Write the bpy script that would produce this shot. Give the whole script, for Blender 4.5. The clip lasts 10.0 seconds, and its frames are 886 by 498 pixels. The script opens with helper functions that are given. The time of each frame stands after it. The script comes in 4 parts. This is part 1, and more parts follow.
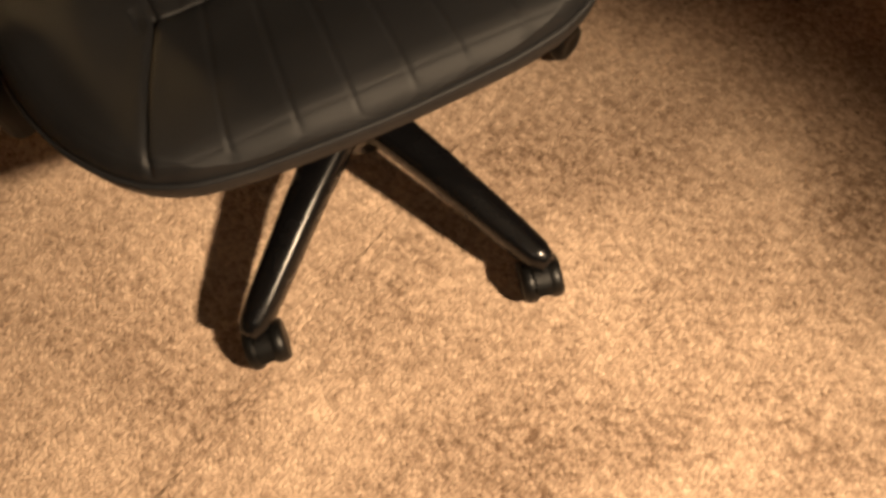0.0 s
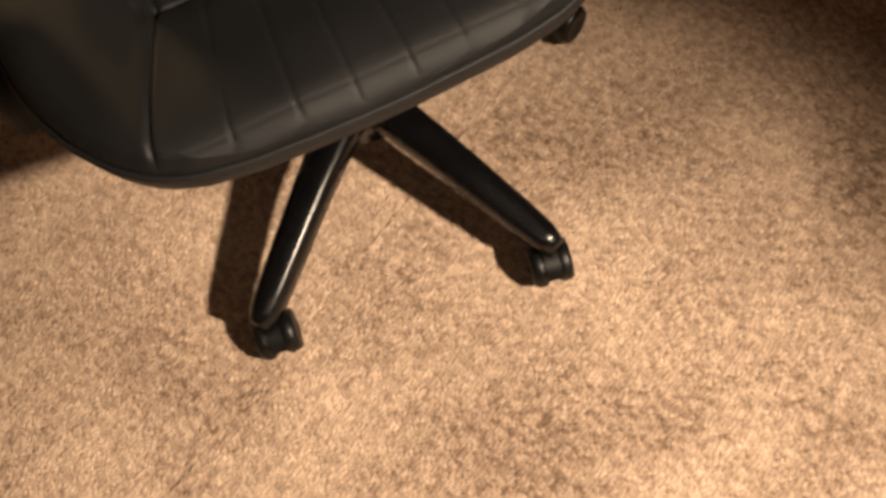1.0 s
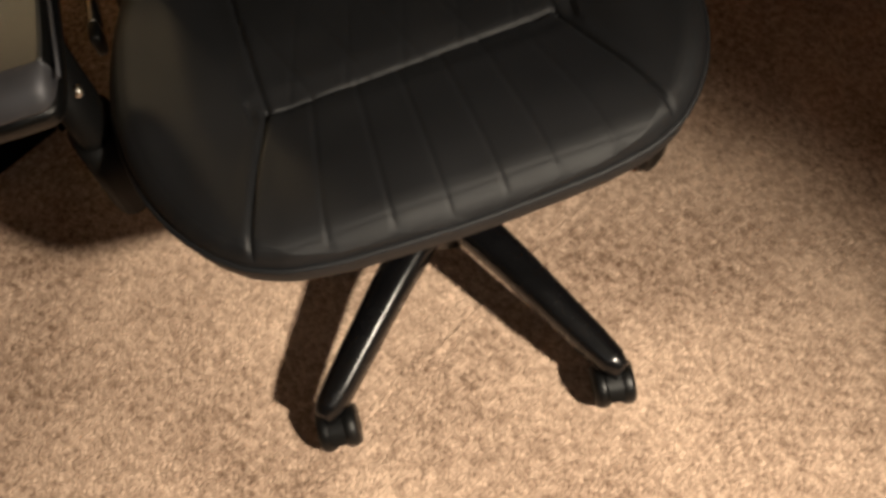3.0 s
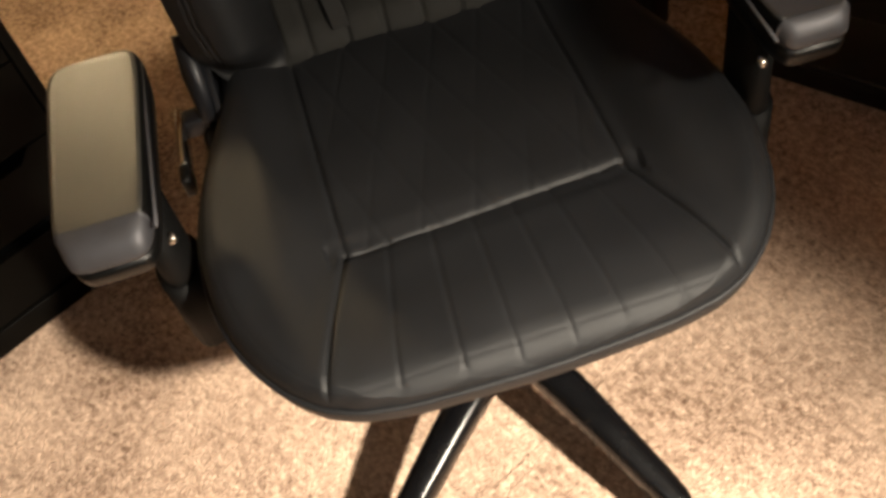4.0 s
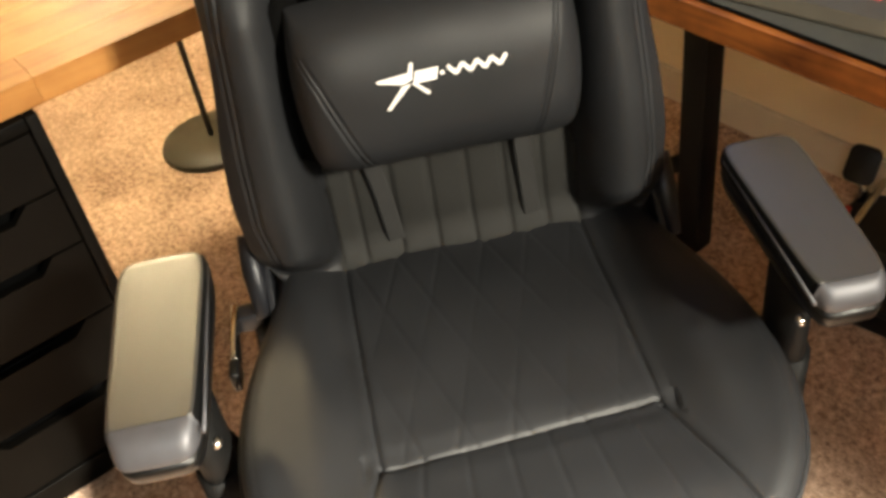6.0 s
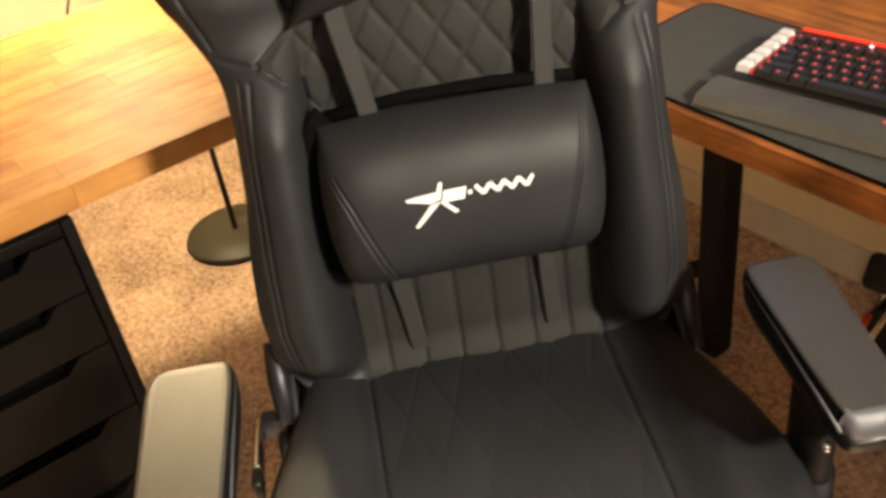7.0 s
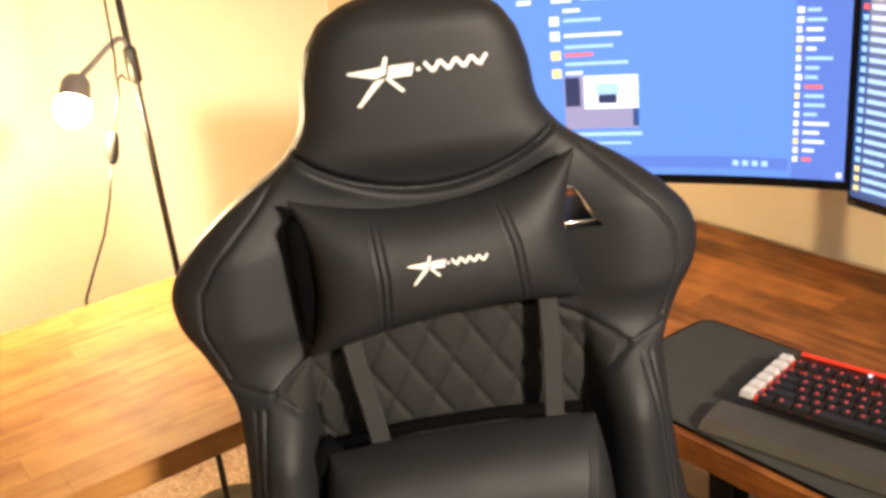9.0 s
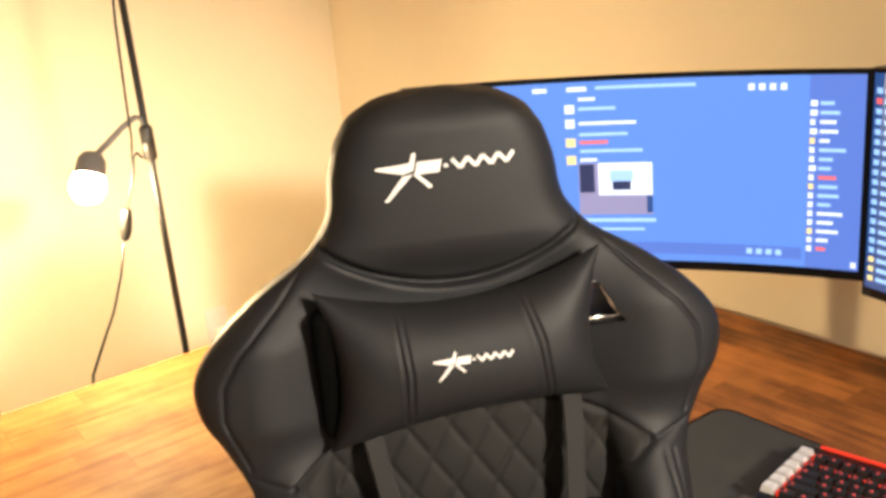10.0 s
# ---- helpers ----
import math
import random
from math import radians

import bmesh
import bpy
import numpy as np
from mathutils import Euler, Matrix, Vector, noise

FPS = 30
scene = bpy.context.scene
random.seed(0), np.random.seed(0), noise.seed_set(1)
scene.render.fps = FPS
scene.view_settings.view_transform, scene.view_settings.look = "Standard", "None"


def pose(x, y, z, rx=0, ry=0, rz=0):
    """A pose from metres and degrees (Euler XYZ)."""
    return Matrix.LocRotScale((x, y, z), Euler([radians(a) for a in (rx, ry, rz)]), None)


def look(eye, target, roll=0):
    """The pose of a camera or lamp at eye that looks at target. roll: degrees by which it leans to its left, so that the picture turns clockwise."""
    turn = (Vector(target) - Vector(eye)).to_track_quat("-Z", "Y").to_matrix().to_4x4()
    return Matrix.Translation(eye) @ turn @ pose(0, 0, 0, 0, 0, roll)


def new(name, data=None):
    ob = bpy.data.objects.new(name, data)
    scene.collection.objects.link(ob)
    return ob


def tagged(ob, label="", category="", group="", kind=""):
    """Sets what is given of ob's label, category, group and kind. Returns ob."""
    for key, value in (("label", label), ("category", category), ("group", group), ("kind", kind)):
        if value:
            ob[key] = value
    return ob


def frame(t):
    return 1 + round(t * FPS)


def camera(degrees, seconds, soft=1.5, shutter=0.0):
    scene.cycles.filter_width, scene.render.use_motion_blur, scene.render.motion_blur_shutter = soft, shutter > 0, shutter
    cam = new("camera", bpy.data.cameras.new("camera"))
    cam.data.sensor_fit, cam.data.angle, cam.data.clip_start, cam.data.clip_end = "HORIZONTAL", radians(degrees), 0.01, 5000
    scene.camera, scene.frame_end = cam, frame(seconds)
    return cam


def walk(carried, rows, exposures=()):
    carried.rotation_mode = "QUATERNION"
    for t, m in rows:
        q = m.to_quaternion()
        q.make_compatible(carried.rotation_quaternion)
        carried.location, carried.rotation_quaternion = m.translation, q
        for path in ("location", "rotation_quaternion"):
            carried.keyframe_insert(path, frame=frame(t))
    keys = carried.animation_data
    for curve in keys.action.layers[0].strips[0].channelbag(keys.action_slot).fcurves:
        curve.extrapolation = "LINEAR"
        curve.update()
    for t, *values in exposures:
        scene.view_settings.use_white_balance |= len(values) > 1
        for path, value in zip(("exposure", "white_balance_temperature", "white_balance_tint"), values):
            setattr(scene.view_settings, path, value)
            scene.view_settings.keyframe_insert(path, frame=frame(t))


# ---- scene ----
cam = camera(49.30, 10.0, soft=3.5)
ROWS = [
    (0.0, -0.0634, -0.7280, 1.2082, 25.15, 5.38, -22.66),
    (0.5, -0.0590, -0.7326, 1.2084, 26.34, 6.58, -22.41),
    (1.0, -0.0563, -0.7350, 1.2037, 24.48, 6.80, -23.47),
    (1.5, -0.0573, -0.7372, 1.2039, 23.93, 6.02, -23.43),
    (2.0, -0.0602, -0.7411, 1.2039, 24.03, 5.86, -24.00),
    (2.5, -0.0736, -0.7400, 1.2218, 28.37, 5.98, -20.23),
    (2.7, -0.0766, -0.7382, 1.2296, 29.48, 6.24, -18.77),
    (3.8, -0.0772, -0.7170, 1.2809, 36.63, 8.98, -14.40),
    (4.0, -0.0796, -0.7173, 1.2908, 37.88, 9.20, -14.18),
    (4.5, -0.0873, -0.7135, 1.3106, 41.36, 8.24, -13.14),
    (5.0, -0.0792, -0.7140, 1.3256, 44.31, 8.22, -11.50),
    (5.2, -0.0778, -0.7115, 1.3313, 44.88, 8.15, -11.34),
    (6.3, -0.0767, -0.6964, 1.3713, 50.18, 7.24, -8.68),
    (6.5, -0.0775, -0.6952, 1.3803, 51.19, 7.41, -8.65),
    (7.0, -0.0832, -0.6851, 1.4029, 53.43, 7.10, -7.90),
    (7.5, -0.0866, -0.6799, 1.4260, 57.33, 6.23, -7.00),
    (8.0, -0.0835, -0.6775, 1.4456, 62.09, 7.04, -6.80),
    (8.5, -0.0859, -0.6667, 1.4742, 64.78, 6.14, -7.58),
    (9.0, -0.0911, -0.6568, 1.5001, 68.11, 5.67, -7.49),
    (9.5, -0.0955, -0.6557, 1.5177, 70.09, 5.38, -7.46),
    (10.0, -0.1207, -0.6415, 1.5355, 71.93, 4.90, -7.53),
]
walk(cam, [(t, pose(x, y, z, rx, ry, rz)) for t, x, y, z, rx, ry, rz in ROWS],
     exposures=[(0.0, -2.1, 9000, 16), (0.5, -2.15, 8000, 15), (1.5, -2.15, 7200, 11), (2.0, -2.1, 6600, 8), (2.7, -2.15, 6600, 8), (3.8, -1.30, 6500, 8), (4.5, -0.55, 6500, 8), (5.2, -0.02, 6400, 7), (6.5, 0.48, 6200, 2),
                (7.5, 0.28, 6900, 10), (8.5, 0.20, 6800, 11), (9.3, 0.08, 6600, 10), (10.0, -0.02, 6500, 9)])

# ---- world and lights ----
world = bpy.data.worlds.new("world")
scene.world = world
world.use_nodes = True
world.node_tree.nodes["Background"].inputs[0].default_value = (1.0, 0.85, 0.65, 1)
world.node_tree.nodes["Background"].inputs[1].default_value = 0.0

CEIL = 2.45
LIGHT_AT = (-0.55, -1.95, CEIL - 0.075)
# unseen area light added as weak fill for the whole room
lamp_data = bpy.data.lights.new("ceiling_panel", "AREA")
lamp_data.shape, lamp_data.size, lamp_data.energy, lamp_data.color = "DISK", 0.45, 13.0, (1.0, 0.97, 0.93)
new("ceiling_panel", lamp_data).matrix_world = pose(*LIGHT_AT)
# warm unseen spots behind and beside the camera, for hard shadows: carpet, chair's back
# set by the shadows' direction; second one added to keep the right carpet dark
SPOTS = [((1.36, -2.14, CEIL - 0.13), (-0.14, -0.52, 0.0), 4100.0, 34, 0.07), ((1.46, -2.06, CEIL - 0.13), (0.0, 0.42, 1.08), 940.0, 41, 0.16)]
for at, target, power, cone, soft in SPOTS:
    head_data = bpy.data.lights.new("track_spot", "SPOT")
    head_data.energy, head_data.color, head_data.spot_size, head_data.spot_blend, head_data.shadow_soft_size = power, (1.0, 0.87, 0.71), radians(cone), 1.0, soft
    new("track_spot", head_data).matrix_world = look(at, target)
BULB_STRENGTH = 1350.0
SCREEN_STRENGTH = 1.35


# ---- materials ----
def material(name, colour, rough=0.5, metal=0.0, vary=0.0, scale=20.0, bump=0.0, bump_scale=200.0, second=None, coat=0.0, emit=None, strength=0.0, spec=0.5):
    m = bpy.data.materials.new(name)
    m.use_nodes = True
    nt = m.node_tree
    b = nt.nodes["Principled BSDF"]
    b.inputs["Base Color"].default_value = (*colour, 1)
    b.inputs["Roughness"].default_value = rough
    b.inputs["Metallic"].default_value = metal
    b.inputs["Coat Weight"].default_value = coat
    b.inputs["Specular IOR Level"].default_value = spec
    if emit:
        b.inputs["Emission Color"].default_value = (*emit, 1)
        b.inputs["Emission Strength"].default_value = strength
    co = nt.nodes.new("ShaderNodeTexCoord")
    if vary:
        n = nt.nodes.new("ShaderNodeTexNoise")
        n.inputs["Scale"].default_value, n.inputs["Detail"].default_value = scale, 6
        nt.links.new(co.outputs["Object"], n.inputs["Vector"])
        mix = nt.nodes.new("ShaderNodeMix")
        mix.data_type = "RGBA"
        mix.inputs["A"].default_value = (*(second or [c * (1 - vary) for c in colour]), 1)
        mix.inputs["B"].default_value = (*[min(1, c * (1 + vary * 0.6)) for c in colour], 1)
        ramp = nt.nodes.new("ShaderNodeMapRange")
        ramp.inputs["From Min"].default_value, ramp.inputs["From Max"].default_value = 0.3, 0.7
        nt.links.new(n.outputs["Fac"], ramp.inputs["Value"])
        nt.links.new(ramp.outputs["Result"], mix.inputs["Factor"])
        nt.links.new(mix.outputs["Result"], b.inputs["Base Color"])
        rr = nt.nodes.new("ShaderNodeMapRange")
        rr.inputs["To Min"].default_value, rr.inputs["To Max"].default_value = max(0.02, rough - 0.07), min(1, rough + 0.07)
        nt.links.new(n.outputs["Fac"], rr.inputs["Value"])
        nt.links.new(rr.outputs["Result"], b.inputs["Roughness"])
    if bump:
        n2 = nt.nodes.new("ShaderNodeTexNoise")
        n2.inputs["Scale"].default_value, n2.inputs["Detail"].default_value = bump_scale, 3
        nt.links.new(co.outputs["Object"], n2.inputs["Vector"])
        bp = nt.nodes.new("ShaderNodeBump")
        bp.inputs["Strength"].default_value, bp.inputs["Distance"].default_value = bump, 0.002
        nt.links.new(n2.outputs["Fac"], bp.inputs["Height"])
        nt.links.new(bp.outputs["Normal"], b.inputs["Normal"])
    return m


def wood(name, dark, light, stave, rough=0.5, spec=0.25):
    """Butcher block: staves along x with their own tone, grain along x."""
    m = bpy.data.materials.new(name)
    m.use_nodes = True
    nt = m.node_tree
    b = nt.nodes["Principled BSDF"]
    b.inputs["Roughness"].default_value = rough
    b.inputs["Specular IOR Level"].default_value = spec
    co = nt.nodes.new("ShaderNodeTexCoord")
    oi = nt.nodes.new("ShaderNodeObjectInfo")
    mp = nt.nodes.new("ShaderNodeMapping")
    mp.inputs["Scale"].default_value = (3.0, 45.0, 45.0)
    nt.links.new(co.outputs["Object"], mp.inputs["Vector"])
    off = nt.nodes.new("ShaderNodeVectorMath")
    off.operation = "SCALE"
    off.inputs[0].default_value = (37.0, 11.0, 5.0)
    nt.links.new(oi.outputs["Random"], off.inputs["Scale"])
    nt.links.new(off.outputs[0], mp.inputs["Location"])
    g = nt.nodes.new("ShaderNodeTexNoise")
    g.inputs["Scale"].default_value, g.inputs["Detail"].default_value, g.inputs["Distortion"].default_value = 1.0, 8, 0.8
    nt.links.new(mp.outputs["Vector"], g.inputs["Vector"])
    wide = nt.nodes.new("ShaderNodeTexNoise")
    wide.inputs["Scale"].default_value, wide.inputs["Detail"].default_value = 9.0, 6
    nt.links.new(co.outputs["Object"], wide.inputs["Vector"])
    add = nt.nodes.new("ShaderNodeMath")
    add.operation = "MULTIPLY_ADD"
    nt.links.new(oi.outputs["Random"], add.inputs[0])
    add.inputs[1].default_value = stave
    nt.links.new(g.outputs["Fac"], add.inputs[2])
    add2 = nt.nodes.new("ShaderNodeMath")
    add2.operation = "MULTIPLY_ADD"
    nt.links.new(wide.outputs["Fac"], add2.inputs[0])
    add2.inputs[1].default_value = 1.3
    nt.links.new(add.outputs[0], add2.inputs[2])
    mr = nt.nodes.new("ShaderNodeMapRange")
    mr.inputs["From Min"].default_value, mr.inputs["From Max"].default_value = 0.85, 1.35 + stave
    nt.links.new(add2.outputs[0], mr.inputs["Value"])
    mix = nt.nodes.new("ShaderNodeMix")
    mix.data_type = "RGBA"
    mix.inputs["A"].default_value, mix.inputs["B"].default_value = (*dark, 1), (*light, 1)
    nt.links.new(mr.outputs["Result"], mix.inputs["Factor"])
    nt.links.new(mix.outputs["Result"], b.inputs["Base Color"])
    bp = nt.nodes.new("ShaderNodeBump")
    bp.inputs["Strength"].default_value, bp.inputs["Distance"].default_value = 0.15, 0.001
    nt.links.new(g.outputs["Fac"], bp.inputs["Height"])
    nt.links.new(bp.outputs["Normal"], b.inputs["Normal"])
    return m


def carpet_material():
    m = bpy.data.materials.new("carpet")
    m.use_nodes = True
    nt = m.node_tree
    b = nt.nodes["Principled BSDF"]
    b.inputs["Roughness"].default_value = 0.95
    b.inputs["Specular IOR Level"].default_value = 0.1
    co = nt.nodes.new("ShaderNodeTexCoord")

    def tex(scale, detail):
        n = nt.nodes.new("ShaderNodeTexNoise")
        n.inputs["Scale"].default_value, n.inputs["Detail"].default_value = scale, detail
        nt.links.new(co.outputs["Object"], n.inputs["Vector"])
        return n
    mid, big = tex(75, 4), tex(3.6, 6)
    tuft = nt.nodes.new("ShaderNodeTexVoronoi")
    tuft.inputs["Scale"].default_value = 175
    nt.links.new(co.outputs["Object"], tuft.inputs["Vector"])
    tone = nt.nodes.new("ShaderNodeSeparateColor")
    nt.links.new(tuft.outputs["Color"], tone.inputs["Color"])
    s = nt.nodes.new("ShaderNodeMath")
    s.operation = "MULTIPLY_ADD"
    nt.links.new(tone.outputs["Red"], s.inputs[0])
    s.inputs[1].default_value = 0.42
    nt.links.new(mid.outputs["Fac"], s.inputs[2])
    s2 = nt.nodes.new("ShaderNodeMath")
    s2.operation = "MULTIPLY_ADD"
    nt.links.new(big.outputs["Fac"], s2.inputs[0])
    s2.inputs[1].default_value = 1.3
    nt.links.new(s.outputs[0], s2.inputs[2])
    mr = nt.nodes.new("ShaderNodeMapRange")
    mr.inputs["From Min"].default_value, mr.inputs["From Max"].default_value = 0.92, 1.80
    nt.links.new(s2.outputs[0], mr.inputs["Value"])
    mix = nt.nodes.new("ShaderNodeMix")
    mix.data_type = "RGBA"
    mix.inputs["A"].default_value, mix.inputs["B"].default_value = (0.17, 0.108, 0.074, 1), (0.66, 0.48, 0.36, 1)
    nt.links.new(mr.outputs["Result"], mix.inputs["Factor"])
    nt.links.new(mix.outputs["Result"], b.inputs["Base Color"])
    bp = nt.nodes.new("ShaderNodeBump")
    bp.inputs["Strength"].default_value, bp.inputs["Distance"].default_value = 0.6, 0.004
    bp.invert = True
    nt.links.new(tuft.outputs["Distance"], bp.inputs["Height"])
    nt.links.new(bp.outputs["Normal"], b.inputs["Normal"])
    return m


LEATHER = material("black_leather", (0.0105, 0.0110, 0.0125), 0.55, vary=0.18, scale=9, bump=0.25, bump_scale=900, spec=0.32)
PANEL = material("black_perforated_leather", (0.0135, 0.0133, 0.0122), 0.65, vary=0.2, scale=14, bump=0.35, bump_scale=1300, spec=0.25)
FABRIC = material("black_fabric", (0.0022, 0.0022, 0.0022), 0.95, vary=0.3, scale=60, bump=0.4, bump_scale=1500, spec=0.04)
STRAP = material("strap_webbing", (0.013, 0.0125, 0.012), 0.75, vary=0.3, scale=80, bump=0.5, bump_scale=900)
SATIN = material("satin_black_metal", (0.003, 0.003, 0.0035), 0.26, metal=0.0, vary=0.2, scale=30, bump=0.05, bump_scale=600, spec=0.35)
PLASTIC = material("black_plastic", (0.003, 0.003, 0.003), 0.40, vary=0.2, scale=30, bump=0.1, bump_scale=900, spec=0.3)
LEG = material("matte_black_powder_coat", (0.004, 0.004, 0.004), 0.6, vary=0.2, scale=40, bump=0.15, bump_scale=900, spec=0.15)
PAD = material("soft_armrest_pad", (0.034, 0.0335, 0.0315), 0.42, vary=0.12, scale=25, bump=0.15, bump_scale=1400, spec=1.0)
SILVER = material("grey_satin_plastic", (0.08, 0.08, 0.09), 0.50, metal=0.4, vary=0.1, scale=40)
CHROME = material("chrome", (0.62, 0.60, 0.57), 0.18, metal=1.0, vary=0.08, scale=60)
GUNMETAL = material("dark_painted_steel", (0.012, 0.013, 0.017), 0.42, metal=0.4, vary=0.2, scale=30)
WHITE = material("white_embroidery", (0.72, 0.71, 0.68), 0.6, vary=0.1, scale=300, bump=0.3, bump_scale=1500)
SEAM = material("seam_thread", (0.035, 0.034, 0.033), 0.6, vary=0.3, scale=300)
WALL = material("cream_wall_paint", (0.80, 0.69, 0.50), 0.75, vary=0.04, scale=3, bump=0.12, bump_scale=160)
# ceiling is out of view, greyed so that it bounces less light
CEILING = material("white_ceiling_paint", (0.50, 0.47, 0.42), 0.85, vary=0.05, scale=4, bump=0.3, bump_scale=120)
TRIM = material("white_trim_paint", (0.62, 0.56, 0.45), 0.5, vary=0.06, scale=12)
CABINET = material("black_brown_cabinet", (0.0025, 0.0022, 0.0018), 0.5, vary=0.3, scale=18, bump=0.06, bump_scale=300, spec=0.07)
DESK_LIGHT = wood("oiled_butcher_block", (0.20, 0.078, 0.018), (0.38, 0.185, 0.055), 0.12, 0.62, 0.12)
DESK_DARK = wood("walnut_butcher_block", (0.055, 0.014, 0.003), (0.46, 0.160, 0.034), 0.30)
MAT = material("desk_mat_cloth", (0.028, 0.029, 0.025), 0.85, vary=0.2, scale=40, bump=0.3, bump_scale=1500)
REST = material("wrist_rest_rubber", (0.045, 0.041, 0.032), 0.6, vary=0.2, scale=30, bump=0.2, bump_scale=900)
KEYCAP = material("black_keycap", (0.006, 0.006, 0.006), 0.62, vary=0.2, scale=50)
KEYWHITE = material("silver_keycap", (0.55, 0.55, 0.55), 0.4, vary=0.1, scale=60)
KEYGLOW = material("red_key_backlight", (0.3, 0.01, 0.005), 0.5, emit=(1.0, 0.05, 0.015), strength=0.8)
LEGEND = material("red_key_legend", (0.3, 0.02, 0.01), 0.5, emit=(1.0, 0.12, 0.09), strength=0.5)
LAMP_METAL = material("lamp_black_steel", (0.02, 0.019, 0.017), 0.4, vary=0.2, scale=40)
LAMP_GREY = material("lamp_head_grey", (0.17, 0.16, 0.15), 0.45, vary=0.1, scale=40)
BASE_METAL = material("lamp_base_bronze", (0.016, 0.013, 0.006), 0.5, vary=0.2, scale=25)
BULB = material("lit_bulb", (1, 0.9, 0.7), 0.4, emit=(1.0, 0.74, 0.42), strength=BULB_STRENGTH)
CABLE = material("black_cable", (0.014, 0.013, 0.012), 0.5, vary=0.1, scale=50)
SCREEN = material("blue_screen", (0.01, 0.02, 0.05), 0.3, emit=(0.125, 0.27, 0.76), strength=SCREEN_STRENGTH, vary=0.0)
SIDEBAR = material("dark_blue_screen_column", (0.01, 0.02, 0.05), 0.3, emit=(0.105, 0.19, 0.60), strength=SCREEN_STRENGTH)
S_WHITE = material("white_screen_text", (0.1, 0.1, 0.1), 0.3, emit=(0.8, 0.86, 1.0), strength=SCREEN_STRENGTH)
S_CYAN = material("pale_screen_text", (0.1, 0.1, 0.1), 0.3, emit=(0.35, 0.60, 1.0), strength=SCREEN_STRENGTH)
S_RED = material("red_screen_mark", (0.1, 0.1, 0.1), 0.3, emit=(0.9, 0.12, 0.12), strength=SCREEN_STRENGTH)
S_YELLOW = material("yellow_screen_mark", (0.1, 0.1, 0.1), 0.3, emit=(0.95, 0.75, 0.3), strength=SCREEN_STRENGTH)
S_DARK = material("dark_screen_mark", (0.02, 0.02, 0.02), 0.3, emit=(0.02, 0.03, 0.10), strength=SCREEN_STRENGTH)
S_VIOLET = material("grey_violet_screen", (0.1, 0.1, 0.1), 0.3, emit=(0.24, 0.22, 0.42), strength=SCREEN_STRENGTH)
S_NAVY = material("navy_screen", (0.01, 0.02, 0.05), 0.3, emit=(0.025, 0.07, 0.22), strength=SCREEN_STRENGTH)
OUTLET = material("ivory_plastic", (0.7, 0.66, 0.58), 0.4, vary=0.05, scale=40)
RED = material("red_anodised", (0.45, 0.03, 0.01), 0.35, metal=0.3, vary=0.1, scale=40)
GLOW = material("frosted_glass_shade", (0.85, 0.8, 0.7), 0.5, emit=(1.0, 0.78, 0.52), strength=4.0)


# ---- mesh helpers ----
def part(name, bm, mat, parent=None, label="", smooth=True):
    me = bpy.data.meshes.new(name)
    bm.normal_update()
    bm.to_mesh(me)
    bm.free()
    me.materials.append(mat)
    if smooth:
        for p in me.polygons:
            p.use_smooth = True
    ob = new(name, me)
    ob.parent = parent
    if label:
        tagged(ob, label)
    return ob


def thing(name, m, label, category, group="", kind=""):
    ob = new(name)
    ob.empty_display_size = 0.05
    ob.matrix_world = m
    return tagged(ob, label, category, group, kind)


def box(x0, x1, y0, y1, z0, z1, bevel=0.003, segs=2, m=None):
    bm = bmesh.new()
    bmesh.ops.create_cube(bm, size=1)
    bmesh.ops.scale(bm, vec=(x1 - x0, y1 - y0, z1 - z0), verts=bm.verts)
    bmesh.ops.translate(bm, vec=((x0 + x1) / 2, (y0 + y1) / 2, (z0 + z1) / 2), verts=bm.verts)
    if bevel:
        bmesh.ops.bevel(bm, geom=bm.edges[:], offset=bevel, segments=segs, affect="EDGES", profile=0.5)
    if m is not None:
        bmesh.ops.transform(bm, matrix=m, verts=bm.verts)
    return bm


def join(*parts):
    bm = parts[0]
    for other in parts[1:]:
        tmp = bpy.data.meshes.new("tmp")
        other.to_mesh(tmp)
        other.free()
        bm.from_mesh(tmp)
        bpy.data.meshes.remove(tmp)
    return bm


def tube(points, radius, sides=10, flat=1.0, closed=False, up=(0, 0, 1)):
    """A swept tube along points; radius a number or one per point; flat squeezes it along the frame's second axis."""
    bm = bmesh.new()
    pts = [Vector(p) for p in points]
    n = len(pts)
    rad = radius if isinstance(radius, (list, tuple)) else [radius] * n
    rings = []
    for i, p in enumerate(pts):
        a, b = pts[(i - 1) % n if closed else max(0, i - 1)], pts[(i + 1) % n if closed else min(n - 1, i + 1)]
        d = (b - a).normalized()
        side = d.cross(Vector(up))
        if side.length < 1e-4:
            side = d.cross(Vector((0, 1, 0)))
        side.normalize()
        top = side.cross(d).normalized()
        rings.append([bm.verts.new(p + rad[i] * (math.cos(2 * math.pi * k / sides) * side + flat * math.sin(2 * math.pi * k / sides) * top)) for k in range(sides)])
    for i in range(n if closed else n - 1):
        r, s = rings[i], rings[(i + 1) % n]
        for k in range(sides):
            bm.faces.new((r[k], r[(k + 1) % sides], s[(k + 1) % sides], s[k]))
    if not closed:
        bm.faces.new(rings[0][::-1])
        bm.faces.new(rings[-1])
    bmesh.ops.recalc_face_normals(bm, faces=bm.faces)
    return bm


